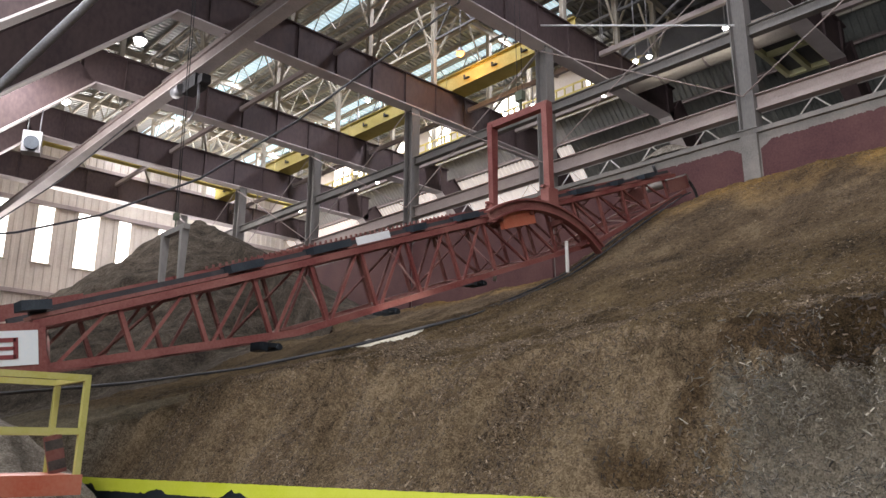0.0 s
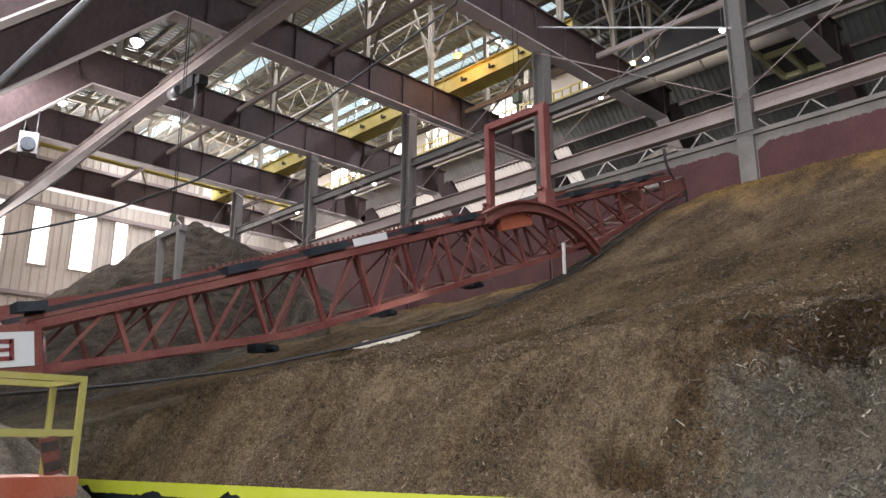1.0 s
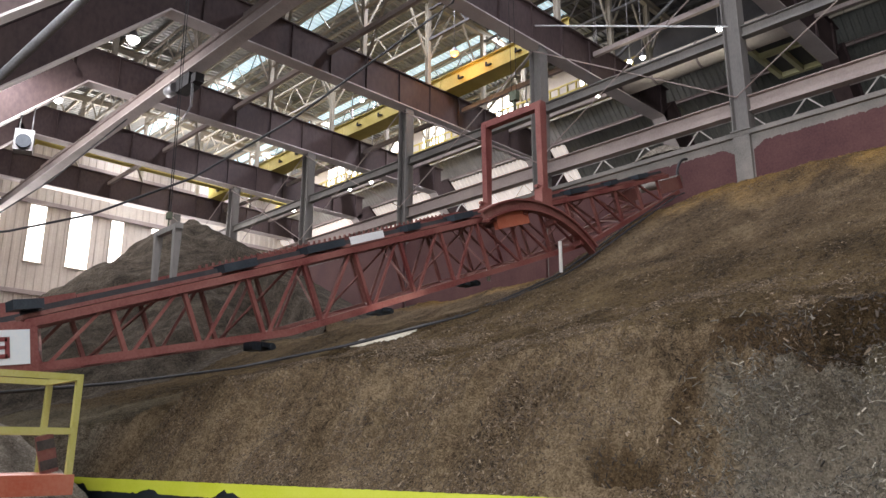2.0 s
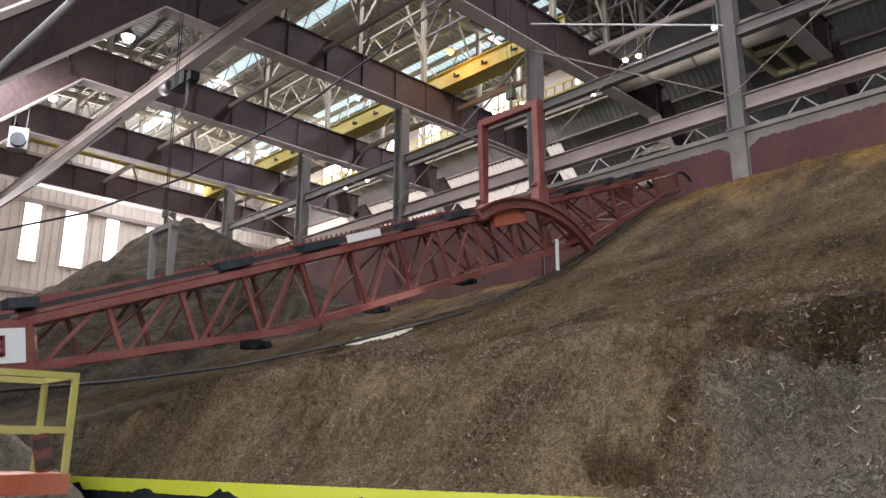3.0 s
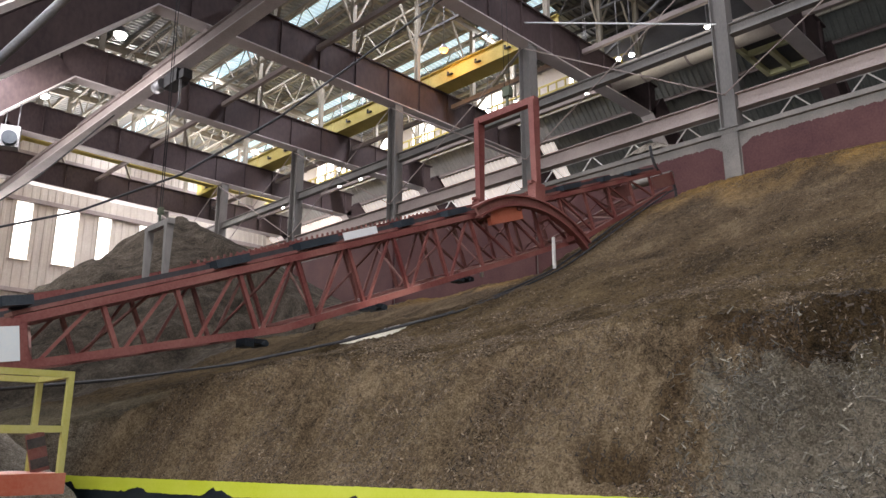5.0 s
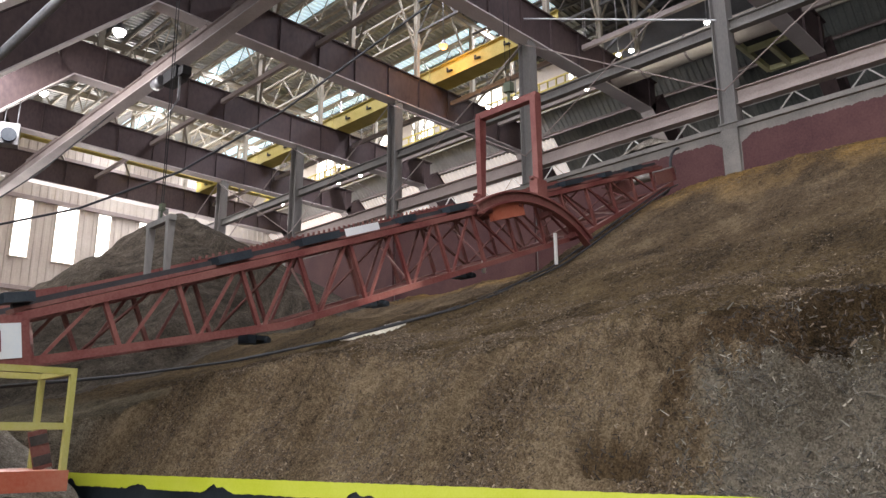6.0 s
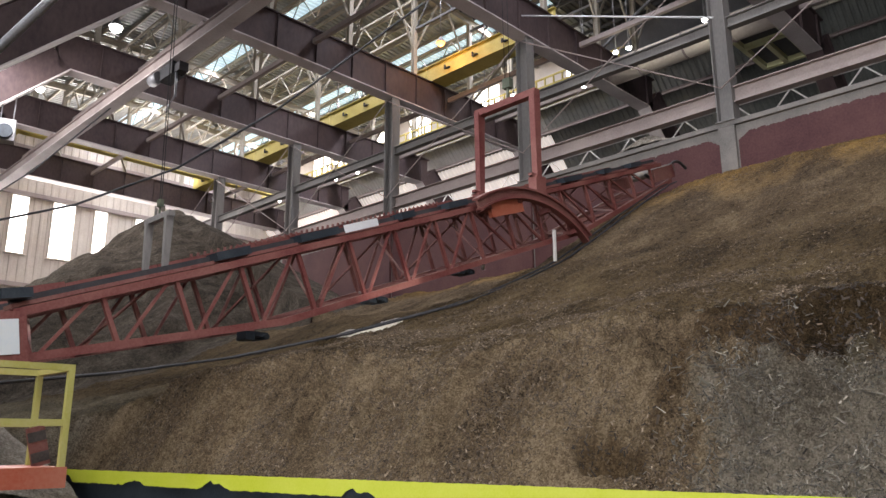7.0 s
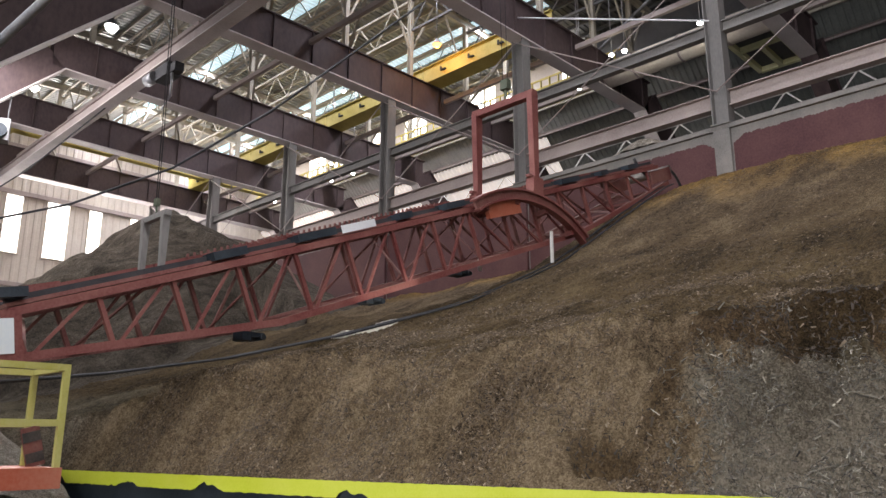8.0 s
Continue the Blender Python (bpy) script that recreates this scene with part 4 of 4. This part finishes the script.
# returning chain lying on the chips
RUN = ((2.2, 0.50), (3.9, 0.74), (5.43, 1.03), (7.37, 1.53), (9.94, 2.31), (11.56, 2.93), (13.19, 3.65), (14.42, 4.36), (15.95, 5.28), (18.36, 6.66), (18.9, 6.85))
for y in (9.46, 9.74):
    one("chain", lambda bm: tube(bm, [(x, y, along(RUN, x) + 0.05) for x in np.arange(2.2, 18.9, 0.4)], 0.02, 6), M_BLACK, rec, "black drag chain lying on the chips")
# hoist frames across the boom
for x, zt, w, ya, yb in ((12.62, 7.48, 0.18, YN - 0.12, YF + 0.12), (4.62, 3.06, 0.09, 10.05, 10.66)):
    zb = along(TOP, x) + (-0.15 if w > 0.1 else 0.1)
    for y in (ya, yb):
        def mast(bm):
            slab(bm, (1, w * 0.8, zt - zb), pose(x, y, (zt + zb) / 2))
            for v in bm.verts:
                half = w * (0.36 + 0.28 * (v.co.z - zb) / (zt - zb))
                v.co.x = x + (half if v.co.x > x else -half)
        one("mast", mast, M_RED if w > 0.1 else M_COLUMN, rec)
        if w > 0.1:
            one("mast_foot", lambda bm: [slab(bm, (0.34, w * 1.2, 0.5), pose(x, y, zb + 0.25)), slab(bm, (0.5, w * 0.5, 0.06), pose(x, y, zb + 0.53))], M_RED, rec)
    one("mast_head", lambda bm: bar(bm, (x, ya - 0.08, zt), (x, yb + 0.08, zt), w, w * 0.9), M_RED if w > 0.1 else M_COLUMN, rec)


def sweep(bm, pts, w, h, up=(0, 1, 0)):
    """One bent bar through the points: w across, along up; h in the plane of the bend."""
    up = Vector(up)
    rings = []
    for i, p in enumerate(pts):
        d = (Vector(pts[min(i + 1, len(pts) - 1)]) - Vector(pts[max(i - 1, 0)])).normalized()
        n = up.cross(d).normalized()
        rings.append([bm.verts.new(Vector(p) + up * (a * w / 2) + n * (b * h / 2)) for a, b in ((-1, -1), (1, -1), (1, 1), (-1, 1))])
    for r0, r1 in zip(rings, rings[1:]):
        for k in range(4):
            bm.faces.new((r0[k], r0[(k + 1) % 4], r1[(k + 1) % 4], r1[k]))
    bm.faces.new(rings[0])
    bm.faces.new(rings[-1][::-1])


# curved guide beside the boom
def arc(r):
    return [(12.39 + r * math.cos(a), 9.55, 1.62 + r * math.sin(a)) for a in np.linspace(radians(124), radians(56), 18)]


one("arch_flange", lambda bm: sweep(bm, arc(3.44), 0.17, 0.04), M_RED, rec)
one("arch_flange", lambda bm: sweep(bm, arc(3.24), 0.17, 0.04), M_RED, rec)
one("arch_web", lambda bm: sweep(bm, arc(3.34), 0.05, 0.17), M_RED_DK, rec)
for a in (118, 100, 82, 64):
    p = Vector((12.39 + 3.2 * math.cos(radians(a)), 9.55, 1.62 + 3.2 * math.sin(radians(a))))
    one("arch_bracket", lambda bm: bar(bm, p, p + Vector((0, 0.3, -0.06)), 0.1, 0.12), M_RED, rec)
one("saddle_plate", lambda bm: slab(bm, (1.05, 0.1, 0.32), axis((10.95, 9.62, 4.38), (11.95, 9.62, 4.72))[0]), M_ORANGE, rec, "orange-red saddle plate")
# guide posts, rollers and small gear on the boom
for x, y, z0, z1 in ((13.19, 9.7, 3.72, 4.42), (11.1, 9.95, 3.25, 3.52)):
    one("guide_post", lambda bm: slab(bm, (0.055, 0.055, z1 - z0), pose(x, y, (z0 + z1) / 2)), M_WHITE, rec, "white guide post")
for x, z in ((6.2, 1.50), (10.9, 3.22), (8.6, 2.36)):
    one("roller_box", lambda bm: [slab(bm, (0.16, 0.26, 0.13), pose(x - 0.05, 10.4, z + 0.02)), slab(bm, (0.22, 0.2, 0.07), pose(x + 0.13, 10.35, z + 0.05)), tube(bm, [(x + 0.2, 10.2, z + 0.02), (x + 0.2, 10.6, z + 0.02)], 0.045, 10)], M_BLUEBLK, rec, "dark blue roller box")
    one("roller_bracket", lambda bm: bar(bm, (x, 10.4, z + 0.1), (x, 10.4, along(LOW, x) + 0.05), 0.08, 0.14), M_RED_DK, rec)
for k, x in enumerate((2.75, 5.5, 7.0, 8.9, 10.2, 14.1, 15.6, 17.0)):
    n = 0.34 + 0.22 * (k % 3)
    one("drive_box", lambda bm: slab(bm, (n, 0.3, 0.12), axis((x - 0.4, 9.9, along(TOP, x - 0.4) + 0.17), (x + 0.4, 9.9, along(TOP, x + 0.4) + 0.17))[0]), M_BLUEBLK, rec, "dark blue chain guard")
one("pale_plate", lambda bm: slab(bm, (0.75, 0.02, 0.13), axis((7.4, 9.72, along(TOP, 7.4) + 0.16), (8.2, 9.72, along(TOP, 8.2) + 0.16))[0]), M_PALE, rec, "pale cover plate")
# head plates and sprocket at the tip
for y in (YN, YF):
    one("head_plate", lambda bm: slab(bm, (1.2, 0.05, 0.36), axis((17.9, y, 6.85), (19.2, y, 7.36))[0]), M_RED_DK, rec)
HUB = Vector((19.38, 10.02, 7.55))
one("sprocket", lambda bm: tube(bm, [HUB + Vector((-0.15, -0.15, -0.08)), HUB + Vector((-0.15, 1.1, -0.08))], 0.13, 14), M_STEEL, rec)
ARMS = []
for k in range(2):
    arm = one("rake_arm", lambda bm: tube(bm, [(1.0 * u * math.cos(0.35 - 0.8 * u), 0, 1.0 * u * math.sin(0.35 - 0.8 * u)) for u in np.linspace(0.0, 1, 10)], 0.042, 8), M_BLACK)
    arm.location = HUB
    bpy.context.view_layer.update()
    arm.parent = rec
    arm.matrix_parent_inverse = rec.matrix_world.inverted()
    tagged(arm, "curved black rake arm")
    ARMS.append(arm)
# sign box at the boom's foot
sign_box = one("sign_box", lambda bm: slab(bm, (1.9, 0.1, 0.62), axis((1.0, 9.72, 0.86), (2.9, 9.72, 1.14))[0]), M_RED, rec)
one("sign_face", lambda bm: slab(bm, (1.6, 0.01, 0.40), axis((1.0, 9.66, 0.86), (2.9, 9.66, 1.14))[0] @ pose(0.06, 0, 0.02)), M_SIGN, sign_box, "white sign face")

sg = axis((1.0, 9.65, 0.86), (2.9, 9.65, 1.14))[0]
for dx, dz, w, h in ((0.62, 0.02, 0.05, 0.24), (0.38, 0.02, 0.05, 0.24), (0.5, 0.115, 0.24, 0.05), (0.5, 0.02, 0.22, 0.04), (0.5, -0.08, 0.24, 0.05), (0.15, 0.02, 0.25, 0.24)):
    one("sign_mark", lambda bm: slab(bm, (w, 0.008, h), sg @ pose(dx, 0, dz)), M_SIGNRED, sign_box, "dark red block mark")

# ---- platform ----
pf = thing("platform", (2.6, 8.43, FLOOR), "orange service platform with yellow railing", "platform")
one("base", lambda bm: slab(bm, (2.2, 1.1, 0.20), pose(1.92, 8.95, -0.36)), M_ORANGE, pf, "orange base frame")
one("pedestal", lambda bm: slab(bm, (0.5, 0.5, 1.14), pose(1.3, 9.0, -1.03)), M_BLUEBLK, pf)
for y in (8.44, 9.36):
    for x in (1.3, 2.1, 2.97) if y < 9 else (1.3, 2.97):
        one("rail_post", lambda bm: bar(bm, (x, y, -0.26), (x, y, 0.72), 0.06, 0.06), M_YELLOW, pf)
    for z in (0.72, 0.17):
        one("rail", lambda bm: bar(bm, (0.8, y, z), (3.0, y, z), 0.055, 0.065), M_YELLOW, pf)
for z in (0.72, 0.17):
    one("rail", lambda bm: bar(bm, (2.97, 8.47, z), (2.97, 9.33, z), 0.055, 0.06), M_YELLOW, pf)


# striped board inside the railing
hb = axis((2.92, 8.85, -0.25), (2.82, 8.85, 0.13))[0]
board = one("striped_board", lambda bm: slab(bm, (0.40, 0.03, 0.18), hb), M_RED_DK, pf, "faded maroon board")
for k in (-0.11, 0.1):
    one("stripe", lambda bm: slab(bm, (0.10, 0.006, 0.175), hb @ pose(k, 0.019, 0)), M_BLACKST, board, "black stripe")
    one("stripe", lambda bm: slab(bm, (0.10, 0.006, 0.175), hb @ pose(k, -0.019, 0)), M_BLACKST, board, "black stripe")


# ---- hung things ----
def lamp(at, top, warm=False, r=0.22):
    x, y, z = at
    o = thing("high_bay_lamp", at, "small orange glowing high-bay lamp hung from the roof" if warm else "bright white high-bay lamp hung from the roof", "lamp", "high-bay lamps")
    one("shade", lambda bm: bmesh.ops.create_cone(bm, cap_ends=True, segments=16, radius1=r, radius2=r * 0.35, depth=r * 1.1, matrix=pose(x, y, z + r * 0.55)), M_GALV, o)
    one("globe", lambda bm: bmesh.ops.create_uvsphere(bm, u_segments=14, v_segments=8, radius=r * 0.8, matrix=pose(x, y, z)), M_LAMPW if warm else M_LAMP, o)
    one("stem", lambda bm: tube(bm, [(x, y, z + r), (x, y, top)], 0.025, 6), M_GALV, o)


lamp((9.87, 26.9, 15.1), roof_z(9.87) + 0.02, False, 0.28)
lamp((21.63, 21.3, 16.9), roof_z(21.63) + 0.02, True, 0.22)
lamp((20.16, 25.9, 15.7), roof_z(20.16) + 0.02, False, 0.12)
lamp((9.87, 35.1, 15.4), roof_z(9.87) + 0.02, False, 0.24)
for x, y in ((26.3, 17.1), (26.0, 16.8), (24.64, 21.4), (24.85, 19.9), (24.5, 32.4), (26.4, 32.8), (26.3, 34.7), (26.3, 40.6), (24.73, 13.9), (24.66, 14.45), (24.86, 10.8)):
    lamp((x, y, 15.0), roof_z(x) + 0.02, False, 0.13)

hoist = thing("hoist_trolley", (11.6, 25.9, 13.2), "dark electric hoist trolley hung under the long beam", "hoist")
one("body", lambda bm: [slab(bm, (0.5, 1.1, 0.5), pose(11.6, 25.6, 13.35)), slab(bm, (0.35, 0.5, 0.35), pose(11.6, 24.9, 13.3))], M_BLACK, hoist)
one("motor", lambda bm: tube(bm, [(11.35, 26.1, 13.3), (11.35, 26.7, 13.3)], 0.22, 12), M_GALV, hoist)
one("hanger", lambda bm: slab(bm, (0.2, 0.4, 0.3), pose(11.6, 25.7, 13.58)), M_STEEL, hoist)
one("cable_guide", lambda bm: tube(bm, [(11.5, 25.0, 13.3), (11.5, 24.95, 12.2), (11.35, 25.3, 11.7)], 0.05, 8), M_GALV, hoist)
fan = thing("unit_heater", (7.68, 30.8, 11.4), "pale unit heater with a dark round fan", "heater")
one("case", lambda bm: slab(bm, (0.66, 0.5, 0.85), pose(7.68, 30.81, 11.4, 0, 0, -20)), M_GALV, fan)
one("fan_ring", lambda bm: tube(bm, [(7.60, 30.58, 11.3), (7.55, 30.42, 11.3)], 0.27, 18), M_BLUEBLK, fan)
for dx in (-0.22, 0.22):
    one("hanger_rod", lambda bm: tube(bm, [(7.68 + dx, 30.81, 11.8), (7.68 + dx, 30.81, 12.69 + 0.98 * dx)], 0.025, 6), M_GALV, fan)


def cable(name, pts, r, material, label, sag=0.0):
    pts = [Vector(p) for p in pts]
    out = []
    for a, b in zip(pts, pts[1:]):
        out += [a.lerp(b, k / 5) for k in range(5)]
    out.append(pts[-1])
    tagged(one(name, lambda bm: tube(bm, out, r, 6), material), label, "cable")


cable("power_cable", [(1.9, 16.6, 3.55), (3.77, 15.27, 3.87), (4.81, 14.11, 4.17), (6.01, 12.67, 4.82), (7.08, 11.24, 5.82), (7.92, 10.03, 6.83), (8.82, 8.73, 7.93), (10.5, 8.3, 14.6)], 0.022, M_BLACK, "thick black cable slung down from the roof")
cable("power_cable", [(7.0, 34.5, 8.3), (9.5, 33.0, 10.9), (11.6, 31.2, 13.75)], 0.03, M_BLACK, "thin black cable slung below the frames")
cable("conduit", [(2.2, 15.0, 5.0), (3.01, 13.68, 6.29), (3.66, 12.64, 7.37), (4.6, 11.1, 9.0), (9.0, 8.5, 15.2)], 0.085, M_GALV, "grey galvanised pipe with clamps along a leg")
cable("stay_rod", [(20.3, 8.55, 12.2), (20.3, 15.97, 15.4)], 0.03, M_PALE, "pale tie rod between columns")
for x, y, z in ((12.7, 10.5, 7.62), (4.62, 10.36, 3.12)):
    k = 0.7 if z > 5 else 0.3
    one("hook_block", lambda bm: [slab(bm, (0.2 * k, 0.3 * k, 0.34 * k), pose(x, y, z + 0.55 * k)), tube(bm, [(x, y, z - 0.05), (x, y, z + 0.5 * k)], 0.05 * k, 8)], M_HOIST, rec, "dull green hook block")
    for dy in (-0.1, 0.1):
        one("hoist_rope", lambda bm: tube(bm, [(x, y + dy * k, z + 0.6 * k), (x - 0.2, y + dy, 20.4)], 0.007, 6), M_BLACK, rec, "thin black hoist rope")


# ---- loose chips ----
def scatter(name, count, xr, yr, size, material, label, keep, seed, thin=(0.12, 0.4)):
    """Small split pieces lying on the pile, each a thin tapered block."""
    rng = np.random.default_rng(seed)
    X, Y = rng.uniform(*xr, count), rng.uniform(*yr, count)
    Z, G, D, _ = pile_z(X, Y)
    clump = fbm(X * 1.8, Y * 1.8, seed, 3) + 0.5
    ok = keep(X, Y, G, D) & (clump > rng.random(count) * 0.9) & (X > edge_x(Y) + 0.05)
    X, Y, Z = X[ok], Y[ok], Z[ok]
    n = len(X)
    e = 0.05
    gx = (pile_z(X + e, Y)[0] - pile_z(X - e, Y)[0]) / (2 * e)
    gy = (pile_z(X, Y + e)[0] - pile_z(X, Y - e)[0]) / (2 * e)
    nr = np.stack([-gx, -gy, np.ones(n)], -1)
    nr /= np.linalg.norm(nr, axis=1, keepdims=True)
    nr += rng.normal(0, 0.35, (n, 3))
    nr /= np.linalg.norm(nr, axis=1, keepdims=True)
    t = rng.normal(0, 1, (n, 3))
    t -= nr * np.sum(t * nr, 1, keepdims=True)
    t /= np.linalg.norm(t, axis=1, keepdims=True)
    b = np.cross(nr, t)
    L = size * rng.uniform(0.4, 1.0, n) * np.where(rng.random(n) < 0.03, 1.5, 1.0)
    W, H = L * rng.uniform(*thin, n), L * rng.uniform(0.04, 0.10, n)
    c = np.stack([X, Y, Z], -1) + nr * (0.25 * W[:, None])
    V = []
    for sx, sy, sz in ((-1, -1, -1), (1, -0.6, -1), (1, 0.6, -1), (-1, 1, -1), (-1, -1, 1), (1, -0.6, 1), (1, 0.6, 1), (-1, 1, 1)):
        V.append(c + t * (sx * L / 2)[:, None] + b * (sy * W / 2)[:, None] + nr * (sz * H / 2)[:, None])
    V = np.stack(V, 1).reshape(-1, 3)
    F = np.array([(0, 3, 2, 1), (4, 5, 6, 7), (0, 1, 5, 4), (1, 2, 6, 5), (2, 3, 7, 6), (3, 0, 4, 7)])
    F = (F[None] + 8 * np.arange(n)[:, None, None]).reshape(-1, 4)
    me = bpy.data.meshes.new(name)
    me.from_pydata(V.tolist(), [], F.tolist())
    me.materials.append(material)
    return tagged(new(name, me), label, "wood chips", "", "stuff")


scatter("loose_chips", 230000, (4.2, 9.6), (2.0, 11.0), 0.042, M_SLIVER, "loose pale and brown wood chips strewn over the pile", lambda x, y, g, d: (g < 0.5) & (d < 0.3) & (np.random.default_rng(1).random(len(x)) < np.clip((11.5 - x) / 5, 0.15, 1)), 5)
scatter("loose_chips_upslope", 30000, (9.0, 20.4), (2.5, 12.5), 0.055, M_SLIVER, "scattered wood chips on the upper slope", lambda x, y, g, d: x > 0, 6)
scatter("loose_bark", 90000, (5.0, 9.5), (0.5, 4.4), 0.052, M_SLIVERG, "grey bark strips strewn over the slump", lambda x, y, g, d: g > 0.15, 7, (0.08, 0.25))
# darker pieces that carry on the painted shade of the scarp
scatter("dark_bark", 40000, (5.0, 9.5), (0.5, 5.0), 0.06, M_SLIVERD, "coarse bark pieces, darkened with the shade of scarp and hollow", lambda x, y, g, d: (d > 0.25) | ((g > 0.05) & (g < 0.6)), 8, (0.12, 0.35))
scatter("coarse_strips", 7000, (5.0, 9.5), (0.5, 4.4), 0.11, M_SLIVERG, "long grey bark strips lying on the slump", lambda x, y, g, d: (g > 0.2) | ((d > 0.2) & (np.random.default_rng(2).random(len(x)) < 0.25)), 9, (0.05, 0.16))


# ---- what moves ----
def motions():
    shift = ((0, -0.042), (1.5, -0.045), (3, -0.016), (3.5, 0.0), (4, 0.018), (4.5, 0.04), (6, 0.122), (6.5, 0.142), (7, 0.172), (7.5, 0.2), (8, 0.226))
    for ob in (rec, pf):
        at = ob.location.copy()
        walk(ob, [(t, Matrix.Translation(at + Vector((0, -d, 0)))) for t, d in shift])
    # each rake arm swings over the tip, slides back under it and folds up through the head
    for k, arm in enumerate(ARMS):
        rows, last = [], None
        for i in range(81):
            t = i * 0.1
            turns, p = divmod((t - 0.33) / 1.61 + 0.5 * k, 1.0)
            if p < 0.5:
                a, x, z = 90 - 360 * p, 0.0, 0.0
            elif p < 0.75:
                q = (p - 0.5) / 0.25
                a, x, z = -90 - 75 * q, -0.9 * q, -0.38 * q
            else:
                q = (p - 0.75) / 0.25
                a, x, z = -165 - 105 * q ** 2, -0.9 * (1 - q), -0.38 * (1 - q)
            rows.append((t, pose(HUB.x + x, HUB.y, HUB.z + z, 0, -(a - 360 * turns), 0)))
        walk(arm, rows)


motions()
